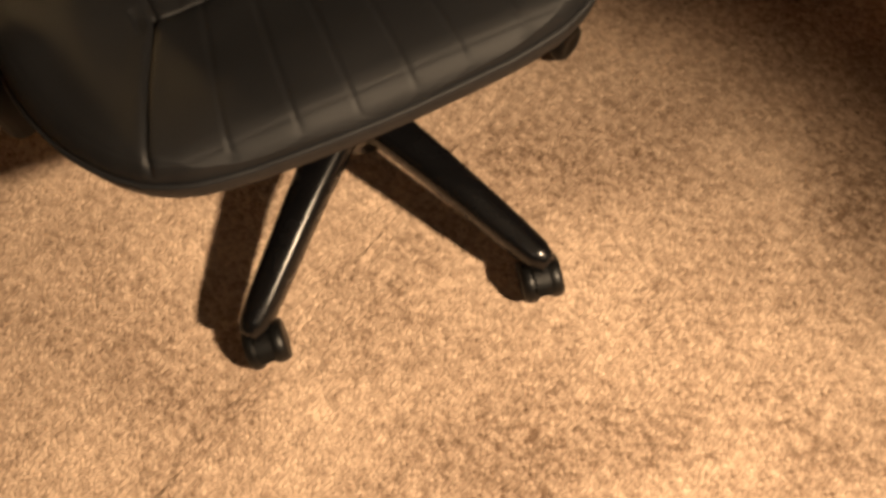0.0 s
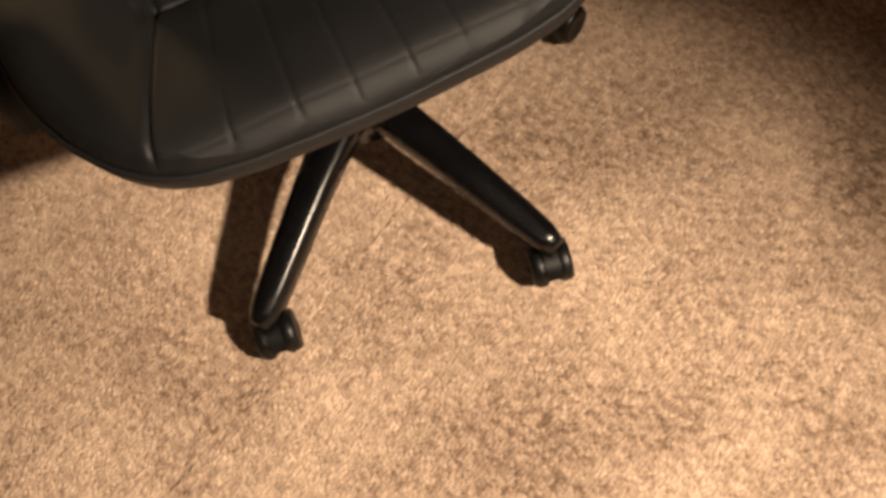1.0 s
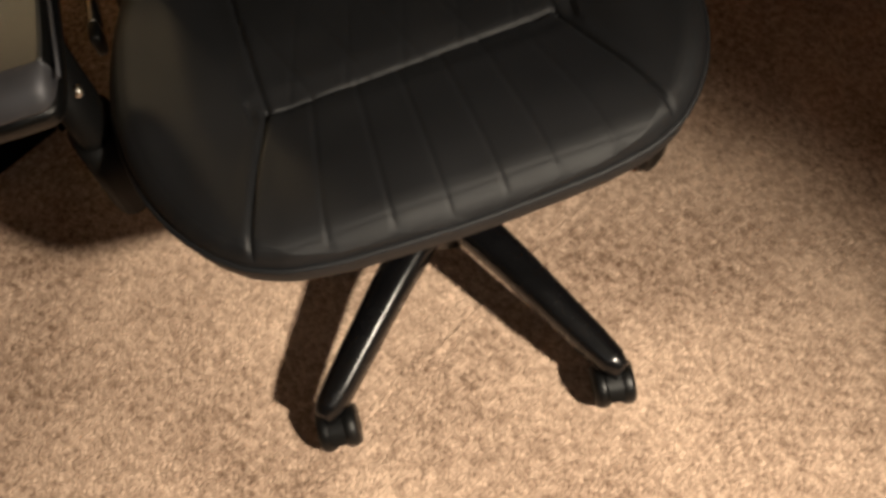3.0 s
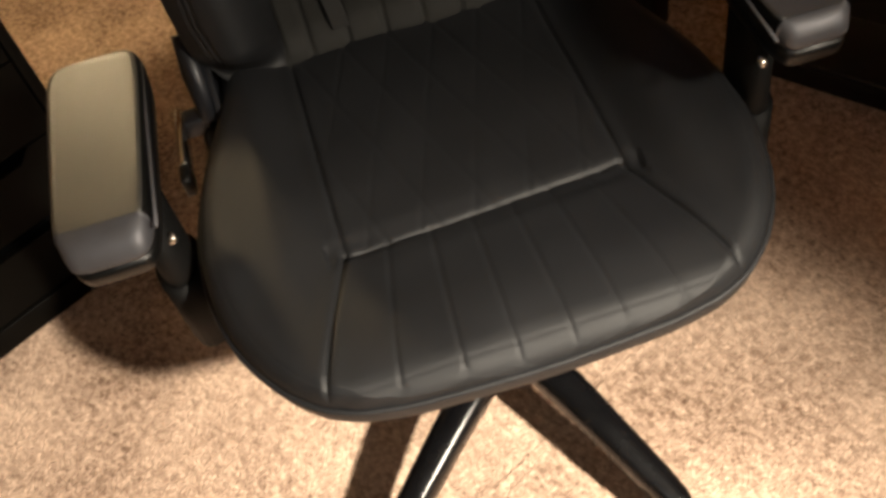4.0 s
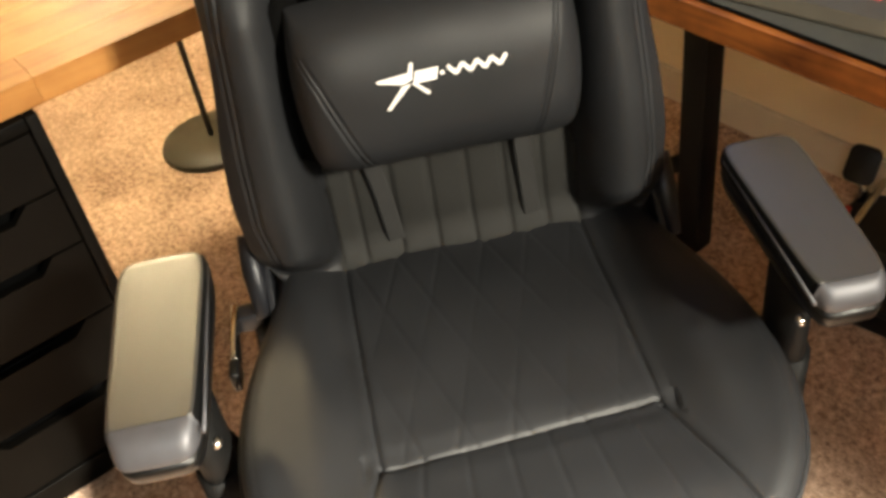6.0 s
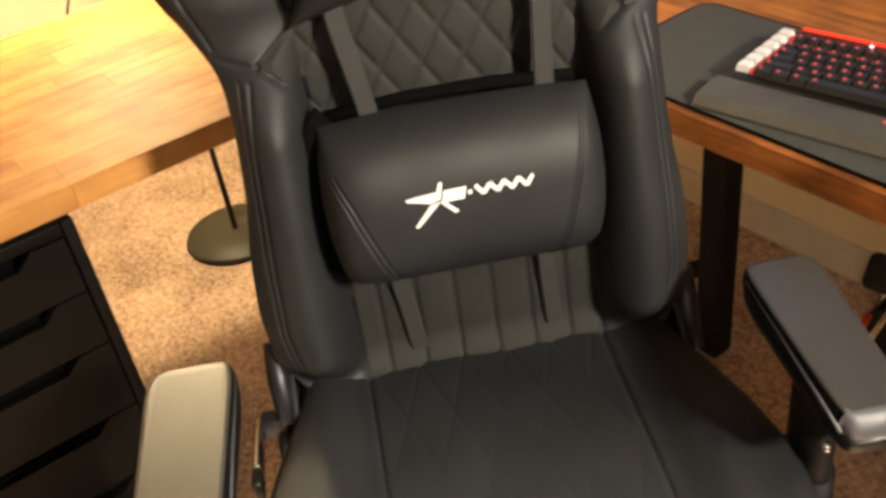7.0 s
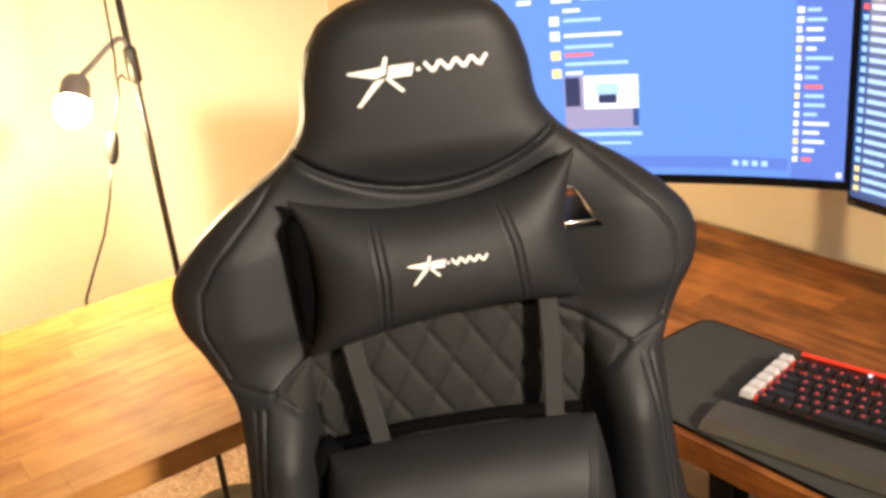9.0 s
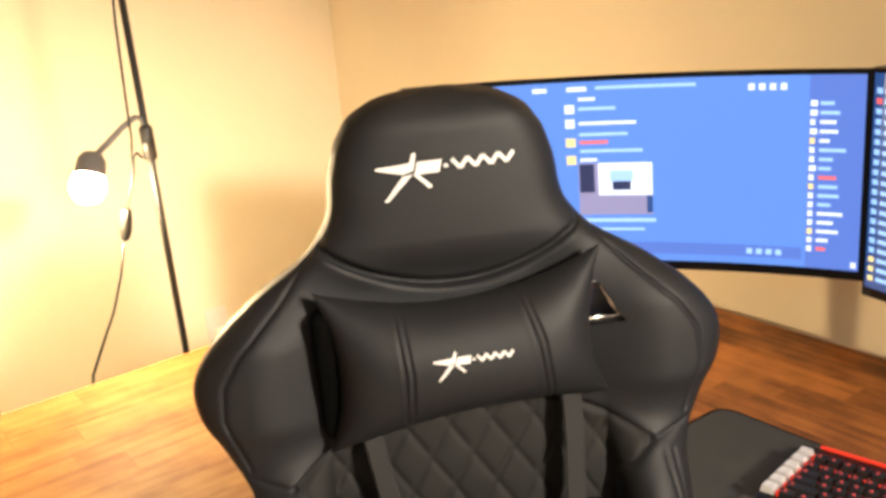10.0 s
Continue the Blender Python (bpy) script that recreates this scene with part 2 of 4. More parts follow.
def lathe(profile, sides=28, m=None):
    """Turns (radius, height) pairs round the z axis."""
    bm = bmesh.new()
    rings = [[bm.verts.new((r * math.cos(2 * math.pi * k / sides), r * math.sin(2 * math.pi * k / sides), z)) for k in range(sides)] for r, z in profile]
    for r, s in zip(rings, rings[1:]):
        for k in range(sides):
            bm.faces.new((r[k], r[(k + 1) % sides], s[(k + 1) % sides], s[k]))
    bm.faces.new(rings[0][::-1])
    bm.faces.new(rings[-1])
    if m is not None:
        bmesh.ops.transform(bm, matrix=m, verts=bm.verts)
    bmesh.ops.recalc_face_normals(bm, faces=bm.faces)
    return bm


def prism(outline, z0, z1, bevel=0.0, m=None):
    bm = bmesh.new()
    lo = [bm.verts.new((x, y, z0)) for x, y in outline]
    hi = [bm.verts.new((x, y, z1)) for x, y in outline]
    bm.faces.new(lo[::-1])
    bm.faces.new(hi)
    n = len(outline)
    for k in range(n):
        bm.faces.new((lo[k], lo[(k + 1) % n], hi[(k + 1) % n], hi[k]))
    bmesh.ops.recalc_face_normals(bm, faces=bm.faces)
    if bevel:
        bmesh.ops.bevel(bm, geom=bm.edges[:], offset=bevel, segments=2, affect="EDGES", profile=0.5)
    if m is not None:
        bmesh.ops.transform(bm, matrix=m, verts=bm.verts)
    return bm


def grid_parts(X, Y, Z, region, names, parent, flip=False):
    """Splits a grid of places into one mesh part a region; names: region -> (part name, material, label)."""
    rows, cols = X.shape
    out = {}
    for key, (name, mat, label) in names.items():
        cells = np.argwhere(region == key)
        if not len(cells):
            continue
        index = -np.ones(rows * cols, dtype=int)
        quads = np.stack([cells[:, 0] * cols + cells[:, 1], cells[:, 0] * cols + cells[:, 1] + 1, (cells[:, 0] + 1) * cols + cells[:, 1] + 1, (cells[:, 0] + 1) * cols + cells[:, 1]], 1)
        if flip:
            quads = quads[:, ::-1]
        used = np.unique(quads)
        index[used] = np.arange(len(used))
        verts = np.stack([X.ravel()[used], Y.ravel()[used], Z.ravel()[used]], 1)
        me = bpy.data.meshes.new(name)
        me.from_pydata(verts.tolist(), [], index[quads].tolist())
        me.materials.append(mat)
        me.polygons.foreach_set("use_smooth", [True] * len(me.polygons))
        me.update()
        ob = new(name, me)
        ob.parent = parent
        if label:
            tagged(ob, label)
        out[key] = ob
    return out


def seam_distance(px, py, line):
    """Distance of every place to a polyline."""
    best = np.full(px.shape, 9.0)
    for (ax, ay), (bx, by) in zip(line, line[1:]):
        dx, dy = bx - ax, by - ay
        t = np.clip(((px - ax) * dx + (py - ay) * dy) / (dx * dx + dy * dy), 0, 1)
        best = np.minimum(best, np.hypot(px - ax - t * dx, py - ay - t * dy))
    return best


def smooth_curve(x, knots):
    """Monotone-ish smooth interpolation through a few (x, value) knots."""
    kx = np.array([k[0] for k in knots])
    ky = np.array([k[1] for k in knots])
    m = np.gradient(ky, kx)
    i = np.clip(np.searchsorted(kx, x) - 1, 0, len(kx) - 2)
    h = kx[i + 1] - kx[i]
    t = np.clip((x - kx[i]) / h, 0, 1)
    return ((2 * t**3 - 3 * t**2 + 1) * ky[i] + (t**3 - 2 * t**2 + t) * h * m[i] + (-2 * t**3 + 3 * t**2) * ky[i + 1] + (t**3 - t**2) * h * m[i + 1])


def step(v, lo, hi):
    t = np.clip((v - lo) / (hi - lo), 0, 1)
    return t * t * (3 - 2 * t)


# ---- the room: x runs along the keyboard desk, y towards the wall behind it ----
ROOM = pose(0.065, 0.871, 0, 0, 0, -60.3)


def room(x, y, z=0.0, rz=0.0):
    return ROOM @ pose(x, y, z, 0, 0, rz)


WALL_A, WALL_B, FAR_X, FAR_Y = 0.69, -1.51, 3.9, -3.6


def structure(name, bm, mat, label):
    ob = part(name, bm, mat, None, "", smooth=False)
    ob.matrix_world = ROOM
    return tagged(ob, label, name.split("_")[0], kind="structure")


def carpet():
    # fine uneven pile near the chair, plain beyond
    n = 300
    c = np.linspace(-1, 1, n)
    c = np.sign(c) * np.abs(c) ** 1.5
    gx, gy = np.meshgrid(0.8 + c * 3.3, -1.4 + c * 2.35)
    gx, gy = np.clip(gx, WALL_B - 0.1, FAR_X + 0.1), np.clip(gy, FAR_Y - 0.1, WALL_A + 0.1)
    gz = np.random.RandomState(4).uniform(-0.0035, 0.0, gx.shape)
    v = np.stack([gx.ravel(), gy.ravel(), gz.ravel()], 1)
    i = np.arange(n * n).reshape(n, n)
    q = np.stack([i[:-1, :-1].ravel(), i[:-1, 1:].ravel(), i[1:, 1:].ravel(), i[1:, :-1].ravel()], 1)
    me = bpy.data.meshes.new("floor")
    me.from_pydata(v.tolist(), [], q.tolist())
    me.materials.append(carpet_material())
    me.polygons.foreach_set("use_smooth", [True] * len(me.polygons))
    ob = new("floor", me)
    ob.matrix_world = ROOM
    tagged(ob, "beige brown cut-pile carpet with random darker patches", "carpet", kind="structure")


carpet()
structure("wall_north", box(WALL_B - 0.12, FAR_X + 0.12, WALL_A, WALL_A + 0.12, -0.1, CEIL + 0.1, 0), WALL, "cream painted wall behind the monitors")
structure("wall_west", box(WALL_B - 0.12, WALL_B, FAR_Y, WALL_A, -0.1, CEIL + 0.1, 0), WALL, "cream painted wall lit by the floor lamp")
structure("wall_east", box(FAR_X, FAR_X + 0.12, FAR_Y, WALL_A, -0.1, CEIL + 0.1, 0), WALL, "plain cream painted wall closing the room")
structure("wall_south", box(WALL_B - 0.12, FAR_X + 0.12, FAR_Y - 0.12, FAR_Y, -0.1, CEIL + 0.1, 0), WALL, "plain cream painted wall closing the room")
structure("ceiling", box(WALL_B - 0.2, FAR_X + 0.2, FAR_Y - 0.2, WALL_A + 0.2, CEIL, CEIL + 0.08, 0), CEILING, "unseen flat ceiling, greyed to cut bounced light")


def baseboard(name, x0, x1, y0, y1):
    ob = structure(name, box(x0, x1, y0, y1, -0.004, 0.085, 0.004), TRIM, "off-white painted baseboard along the carpet")
    ob["category"] = "baseboard"


baseboard("baseboard_north", WALL_B + 0.014, FAR_X, WALL_A - 0.014, WALL_A - 0.0005)
baseboard("baseboard_west", WALL_B + 0.0005, WALL_B + 0.014, FAR_Y, WALL_A - 0.0005)

# unseen fixtures added around these lamps: a flush round panel and two spot heads
cl = thing("ceiling_panel", pose(LIGHT_AT[0], LIGHT_AT[1], CEIL), "added unseen fill light built as a flush round panel with a white rim", "lamp")
part("rim", lathe([(0.30, 0), (0.30, -0.05), (0.285, -0.07), (0.26, -0.07), (0.25, -0.03), (0.02, -0.03)], 40), TRIM, cl)
tl = thing("track_light", pose(1.41, -2.10, CEIL), "added unseen fixture with two spot heads, placed by the shadows' direction", "lamp")
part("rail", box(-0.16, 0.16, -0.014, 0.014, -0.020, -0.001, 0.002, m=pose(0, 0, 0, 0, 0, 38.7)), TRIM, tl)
for at, target, power, cone, soft in SPOTS:
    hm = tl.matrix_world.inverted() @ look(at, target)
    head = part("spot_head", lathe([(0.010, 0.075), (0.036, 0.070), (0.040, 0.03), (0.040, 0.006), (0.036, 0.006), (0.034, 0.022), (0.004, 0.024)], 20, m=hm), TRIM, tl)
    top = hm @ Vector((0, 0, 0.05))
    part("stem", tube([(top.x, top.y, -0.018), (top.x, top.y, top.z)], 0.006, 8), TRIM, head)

# ---- desks ----
TOP, THICK = 0.738, 0.040


def desk_top(name, m, length, depth, mat, label, rows, rng):
    """A butcher-block top: staves of random length, side by side, each its own piece."""
    t = thing(name, m, label, "desk")
    w = depth / rows
    shapes = {}
    for r in range(rows):
        x = -rng.uniform(0.0, 0.35)
        while x < length:
            x1 = x + rng.choice([0.36, 0.44, 0.52])
            a, b = max(0, x), min(length, x1)
            if b - a > 0.02:
                k = (round(b - a, 3))
                if k not in shapes:
                    bm = box(0, b - a - 0.0003, 0, w - 0.0003, -THICK, 0, 0.0003, 1)
                    s = part("stave", bm, mat, t, smooth=False)
                    shapes[k] = s.data
                else:
                    s = new("stave", shapes[k])
                    s.parent = t
                s.matrix_local = Matrix.Translation((a, r * w, rng.uniform(-0.0002, 0.0002)))
            x = x1
    return t


rng = random.Random(7)
DA, DB = 0.645, 0.652
right_desk = desk_top("desk", room(-DB, 0, TOP), 2.55, DA, DESK_DARK, "dark walnut butcher-block desk top against the wall", 10, rng)
left_desk = desk_top("desk", room(0, -0.002, TOP, -90), 1.55, DB, DESK_LIGHT, "honey-coloured oiled butcher-block desk top", 8, rng)
left_desk.matrix_world = ROOM @ pose(0, -0.002, TOP, 0, 0, -90) @ pose(0, -DB, 0)


def leg_frame(parent, x, y0, y1, px=0.0, py=0.0):
    """A welded flat-steel leg: two posts, a floor bar, a top plate, and corner gussets."""
    w = 0.036
    for y in (y0, y1):
        part("leg", box(x - w, x + w, y - 0.02, y + 0.02, -TOP + 0.004, -THICK - 0.002, 0.003), LEG, parent)
    part("floor_bar", box(x - w, x + w, y0 + 0.021, y1 - 0.021, -TOP + 0.004, -TOP + 0.045, 0.003), LEG, parent)
    part("top_plate", box(x - w, x + w, y0 + 0.021, y1 - 0.021, -THICK - 0.014, -THICK - 0.002, 0.002), LEG, parent)


def leg_along(parent, y, x0, x1):
    w = 0.026
    for x in (x0, x1):
        part("leg", box(x - w, x + w, y - 0.025, y + 0.025, -TOP + 0.004, -THICK - 0.002, 0.003), LEG, parent)
    part("floor_bar", box(x0 + w, x1 - w, y - 0.025, y + 0.025, -TOP + 0.004, -TOP + 0.05, 0.003), LEG, parent)
    part("brace", tube([(x1 - w - 0.002, y, -TOP + 0.20), (x1 - 0.21, y, -TOP + 0.05)], 0.018, 8), LEG, parent)


leg_along(right_desk, 0.30, 0.25, 1.0)
leg_frame(right_desk, 2.40, 0.10, 0.55)

# drawer unit under the light desk
cab = thing("drawer_unit", room(0.012, -0.703, 0), "black-brown drawer unit with five cut-out fronts", "cabinet")
CW, CD, CH = 0.36, 0.57, 0.695
part("side_panel", box(-CD, 0, -0.018, 0, 0, CH, 0.002), CABINET, cab)
part("side_panel", box(-CD, 0, -CW, -CW + 0.018, 0, CH, 0.002), CABINET, cab)
part("top_panel", box(-CD, 0, -CW + 0.019, -0.019, CH - 0.02, CH, 0.002), CABINET, cab)
part("back_panel", box(-CD, -CD + 0.01, -CW + 0.019, -0.019, 0.03, CH - 0.021, 0.001), CABINET, cab)
part("plinth", box(-CD + 0.02, -0.012, -CW + 0.019, -0.019, 0, 0.05, 0.002), CABINET, cab)
hs = [0.10, 0.10, 0.135, 0.135, 0.135]
z = CH - 0.024
for h in hs:
    y0, y1, lo, hi = -CW + 0.021, -0.021, z - h + 0.004, z
    ym, g = (y0 + y1) / 2, 0.022
    # front with a wide shallow finger notch cut from its upper edge
    out = [(y0, lo), (y1, lo), (y1, hi), (ym + 0.11, hi), (ym + 0.085, hi - g), (ym - 0.085, hi - g), (ym - 0.11, hi), (y0, hi)]
    bm = prism(out, -0.018, -0.001, 0, m=Matrix(((0, 0, 1, 0), (1, 0, 0, 0), (0, 1, 0, 0), (0, 0, 0, 1))))
    dr = part("drawer", bm, CABINET, cab, smooth=False)
    part("drawer_box", box(-0.45, -0.03, y0 + 0.01, y1 - 0.01, lo + 0.01, hi - 0.03, 0.001), PLASTIC, dr)
    z -= h

# ---- floor lamp ----
lamp = thing("floor_lamp", room(-0.79, -0.213, 0), "black floor reading lamp with a small lit head", "lamp")
part("base", lathe([(0.02, 0), (0.13, 0), (0.133, 0.006), (0.128, 0.016), (0.06, 0.021), (0.012, 0.026)], 40), BASE_METAL, lamp, "heavy round dark bronze base")
part("pole", tube([(0, 0, 0.02), (0, 0, 0.9), (0, 0, 1.62)], 0.0075, 12), LAMP_METAL, lamp)
part("clamp", lathe([(0.008, 1.13), (0.0145, 1.135), (0.0145, 1.20), (0.008, 1.208)], 14), LAMP_METAL, lamp)
arm = [Vector((0.0, 0.0, 1.195)), Vector((0.0, -0.006, 1.222)), Vector((0.0, -0.018, 1.226)), Vector((0.0, -0.045, 1.212)), Vector((0.0, -0.085, 1.183)), Vector((0.0, -0.112, 1.165))]
part("arm", tube(arm, 0.0065, 10, up=(1, 0, 0)), LAMP_GREY, lamp)
hm = look((0.0, -0.122, 1.158), (0.20, -0.34, 0.75))
head = part("head", lathe([(0.004, 0.012), (0.02, 0.010), (0.029, -0.004), (0.031, -0.032), (0.033, -0.042), (0.030, -0.042), (0.027, -0.012), (0.004, -0.008)], 24, m=hm), LAMP_GREY, lamp, "grey metal lamp head")
# bulb is modelled wider than life to stand in for its glow
part("bulb", lathe([(0.006, -0.022), (0.017, -0.028), (0.030, -0.045), (0.0345, -0.062), (0.030, -0.080), (0.015, -0.093), (0.002, -0.096)], 18, m=hm), BULB, lamp, "bright warm bulb")


def hanging_cable():
    c = thing("lamp_cable", room(-0.79, -0.225, 0), "thin black lamp cable hanging with an inline switch", "cable")
    pts = [(0.011, -0.002, 1.55), (0.012, -0.014, 1.42), (0.014, -0.022, 1.28), (0.014, -0.026, 1.19), (0.014, -0.04, 1.10), (0.014, -0.062, 1.045)]
    part("upper_cable", tube(pts, 0.0028, 8), CABLE, c)
    part("loop_cable", tube([(0.005, -0.008, 1.14), (0.012, -0.02, 1.155), (0.014, -0.030, 1.145), (0.014, -0.036, 1.11)], 0.0026, 8), CABLE, c)
    part("switch", lathe([(0.003, 0.035), (0.010, 0.03), (0.013, 0.012), (0.013, -0.018), (0.008, -0.034), (0.003, -0.036)], 12, m=pose(0.014, -0.072, 1.010, -14, 0, 0)), CABLE, c, "oblong inline switch")
    pts = [(0.014, -0.083, 0.975), (0.014, -0.104, 0.90), (0.014, -0.132, 0.83), (0.013, -0.168, 0.765), (0.006, -0.20, 0.70), (-0.08, -0.20, 0.56), (-0.30, -0.27, 0.42), (-0.66, -0.30, 0.40), (-0.718, -0.30, 0.41)]
    part("lower_cable", tube(pts, 0.0028, 8), CABLE, c)


hanging_cable()

# wall outlet, placed to show above the light desk's edge from the camera
wo = thing("wall_outlet", ROOM @ pose(WALL_B, 0.15, 0.43), "ivory wall outlet plate", "outlet")
part("plate", box(0.0005, 0.007, -0.036, 0.036, -0.058, 0.058, 0.003), OUTLET, wo)
part("plug", box(0.0075, 0.035, -0.018, 0.018, -0.045, -0.005, 0.005), OUTLET, wo)

# ---- screens ----


def curved_monitor():
    W, H, R = 0.79, 0.355, 1.5
    rx, ry = 0.380, 0.572
    ang = 37.0
    mid = (rx - math.cos(radians(ang)) * W / 2, ry - math.sin(radians(ang)) * W / 2)
    m = room(mid[0], mid[1], 0.925, ang)
    t = thing("monitor", room(mid[0] - 0.02, mid[1] + 0.02, TOP + 0.001, ang), "wide curved black monitor showing a blue chat window", "monitor")
    rel = t.matrix_world.inverted() @ m

    def at(u, v, d=0.0):
        a = u / R
        return rel @ Vector((R * math.sin(a), R * (math.cos(a) - 1) + 0.0 - d * 1.0, v))
    cols = 40
    # housing
    bm = bmesh.new()
    fr = [[bm.verts.new(at(-W / 2 + W * i / cols, v)) for i in range(cols + 1)] for v in (0, H)]
    bk = [[bm.verts.new(at(-W / 2 + W * i / cols, v, -0.028)) for i in range(cols + 1)] for v in (0.004, H - 0.004)]
    for i in range(cols):
        bm.faces.new((fr[0][i], fr[0][i + 1], fr[1][i + 1], fr[1][i]))
        bm.faces.new((bk[0][i + 1], bk[0][i], bk[1][i], bk[1][i + 1]))
        bm.faces.new((fr[1][i], fr[1][i + 1], bk[1][i + 1], bk[1][i]))
        bm.faces.new((fr[0][i + 1], fr[0][i], bk[0][i], bk[0][i + 1]))
    bm.faces.new((fr[0][0], fr[1][0], bk[1][0], bk[0][0]))
    bm.faces.new((fr[0][-1], bk[0][-1], bk[1][-1], fr[1][-1]))
    part("housing", bm, PLASTIC, t, "black plastic housing", smooth=False)

    def patch(name, u0, u1, v0, v1, mat, d, parent, n=None):
        bm = bmesh.new()
        n = n or max(1, int((u1 - u0) / 0.02))
        lo = [bm.verts.new(at(u0 + (u1 - u0) * i / n, v0, d)) for i in range(n + 1)]
        hi = [bm.verts.new(at(u0 + (u1 - u0) * i / n, v1, d)) for i in range(n + 1)]
        for i in range(n):
            bm.faces.new((lo[i], lo[i + 1], hi[i + 1], hi[i]))
        return part(name, bm, mat, parent, smooth=True)
    b0 = 0.009
    sc = patch("screen", -W / 2 + b0, W / 2 - b0, 0.017, H - b0, SCREEN, 0.0015, t, 40)
    tagged(sc, "glowing blue screen with rows of small writing")
    r = random.Random(3)
    uR = W / 2 - b0
    patch("side_column", uR - 0.085, uR, 0.017, H - b0, SIDEBAR, 0.002, sc)
    # list of names down the right column
    v = H - 0.055
    for i in range(17):
        big = i in (0, 1, 3, 7)
        patch("dot", uR - 0.083, uR - 0.083 + (0.011 if big else 0.008), v - 0.005, v + 0.005, S_YELLOW if i % 5 == 4 else S_WHITE, 0.0025, sc, 1)
        patch("text_bar", uR - 0.068, uR - 0.068 + r.uniform(0.014, 0.044), v - 0.003, v + 0.003, r.choice([S_WHITE, S_CYAN, S_YELLOW, S_CYAN, S_WHITE, S_CYAN, S_RED]) if i > 1 else S_CYAN, 0.0025, sc, 1)
        v -= 0.0155
    # message rows
    u = -0.105
    rows = [(0.315, 0.03), (0.298, 0.065), (0.272, 0.10), (0.252, 0.085), (0.238, 0.05), (0.222, 0.11), (0.206, 0.03)]
    for i, (vv, ln) in enumerate(rows):
        patch("text_bar", u + 0.024, u + 0.024 + ln, vv - 0.003, vv + 0.003, S_RED if i == 4 else (S_CYAN if i % 2 else S_WHITE), 0.0025, sc, 2)
        if i in (1, 2, 4, 6):
            patch("dot", u, u + 0.017, vv - 0.008, vv + 0.008, S_YELLOW if i > 2 else S_WHITE, 0.0025, sc, 1)
    # shared picture of a room
    patch("picture", u + 0.02, u + 0.15, 0.104, 0.200, S_VIOLET, 0.0025, sc, 4)
    patch("picture_light", u + 0.055, u + 0.15, 0.140, 0.200, S_WHITE, 0.003, sc, 3)
    patch("picture_patch", u + 0.080, u + 0.112, 0.150, 0.166, S_DARK, 0.0035, sc, 2)
    patch("picture_patch", u + 0.076, u + 0.116, 0.166, 0.186, S_CYAN, 0.0035, sc, 2)
    patch("picture_dark", u + 0.022, u + 0.048, 0.146, 0.198, S_DARK, 0.003, sc, 2)
    patch("picture_dark", u + 0.140, u + 0.150, 0.108, 0.140, S_NAVY, 0.003, sc, 1)
    patch("text_bar", u + 0.024, u + 0.155, 0.090, 0.097, S_CYAN, 0.0025, sc, 3)
    patch("text_bar", u + 0.024, u + 0.135, 0.074, 0.079, S_CYAN, 0.0025, sc, 3)
    # bars along the top and bottom
    patch("title_bar", -0.05, 0.12, H - 0.024, H - 0.018, S_CYAN, 0.0025, sc, 8)
    patch("title_bar", -0.10, -0.065, H - 0.026, H - 0.018, S_WHITE, 0.0025, sc, 2)
    patch("title_bar", -0.16, -0.135, H - 0.026, H - 0.018, S_WHITE, 0.0025, sc, 2)
    for k in range(4):
        patch("icon", 0.205 + 0.017 * k, 0.215 + 0.017 * k, H - 0.033, H - 0.022, S_WHITE, 0.0025, sc, 1)
        patch("icon", 0.205 + 0.016 * k, 0.215 + 0.016 * k, 0.036, 0.046, S_CYAN, 0.0025, sc, 1)
    patch("input_bar", -0.115, uR - 0.09, 0.030, 0.052, SIDEBAR, 0.002, sc)
    patch("icon", uR - 0.012, uR - 0.004, 0.022, 0.032, S_WHITE, 0.0025, sc, 1)
    # stand
    part("stand_foot", box(-0.13, 0.13, 0.0, 0.16, 0, 0.012, 0.005), PLASTIC, t)
    part("stand_post", box(-0.025, 0.025, 0.055, 0.085, 0.012, 0.42, 0.006), PLASTIC, t)
    part("stand_neck", box(-0.03, 0.03, 0.018, 0.056, 0.32, 0.40, 0.006), PLASTIC, t)


def flat_monitor():
    W, H = 0.615, 0.385
    t = thing("monitor", room(0.698, 0.49, TOP + 0.001, -10), "flat black monitor with a dark list window", "monitor")
    z0 = 0.155
    part("housing", box(-W / 2, W / 2, 0, 0.03, z0, z0 + H, 0.003), PLASTIC, t)
    sc = part("screen", box(-W / 2 + 0.008, W / 2 - 0.008, -0.0012, 0.0005, z0 + 0.018, z0 + H - 0.008, 0), S_NAVY, t, "dark blue screen with light rows", smooth=False)
    r = random.Random(5)
    for k in range(20):
        v = z0 + H - 0.035 - k * 0.0165
        part("dot", box(-W / 2 + 0.014, -W / 2 + 0.024, -0.002, -0.0014, v - 0.005, v + 0.004, 0), S_RED if k == 1 else (S_YELLOW if k > 16 else S_CYAN), sc, smooth=False)
        part("text_bar", box(-W / 2 + 0.03, -W / 2 + 0.05 + r.uniform(0.02, 0.09), -0.002, -0.0014, v - 0.004, v + 0.003, 0), S_CYAN, sc, smooth=False)
    part("badge", box(-W / 2 + 0.006, -W / 2 + 0.02, -0.001, 0.001, z0 + 0.006, z0 + 0.010, 0), SILVER, t, smooth=False)
    part("stand_post", box(-0.03, 0.03, 0.032, 0.06, 0.012, z0 + 0.2, 0.005), PLASTIC, t)
    part("stand_foot", box(-0.12, 0.12, -0.02, 0.17, 0, 0.012, 0.005), PLASTIC, t)


curved_monitor()
flat_monitor()

# ---- desk mat, keyboard, wrist rest ----


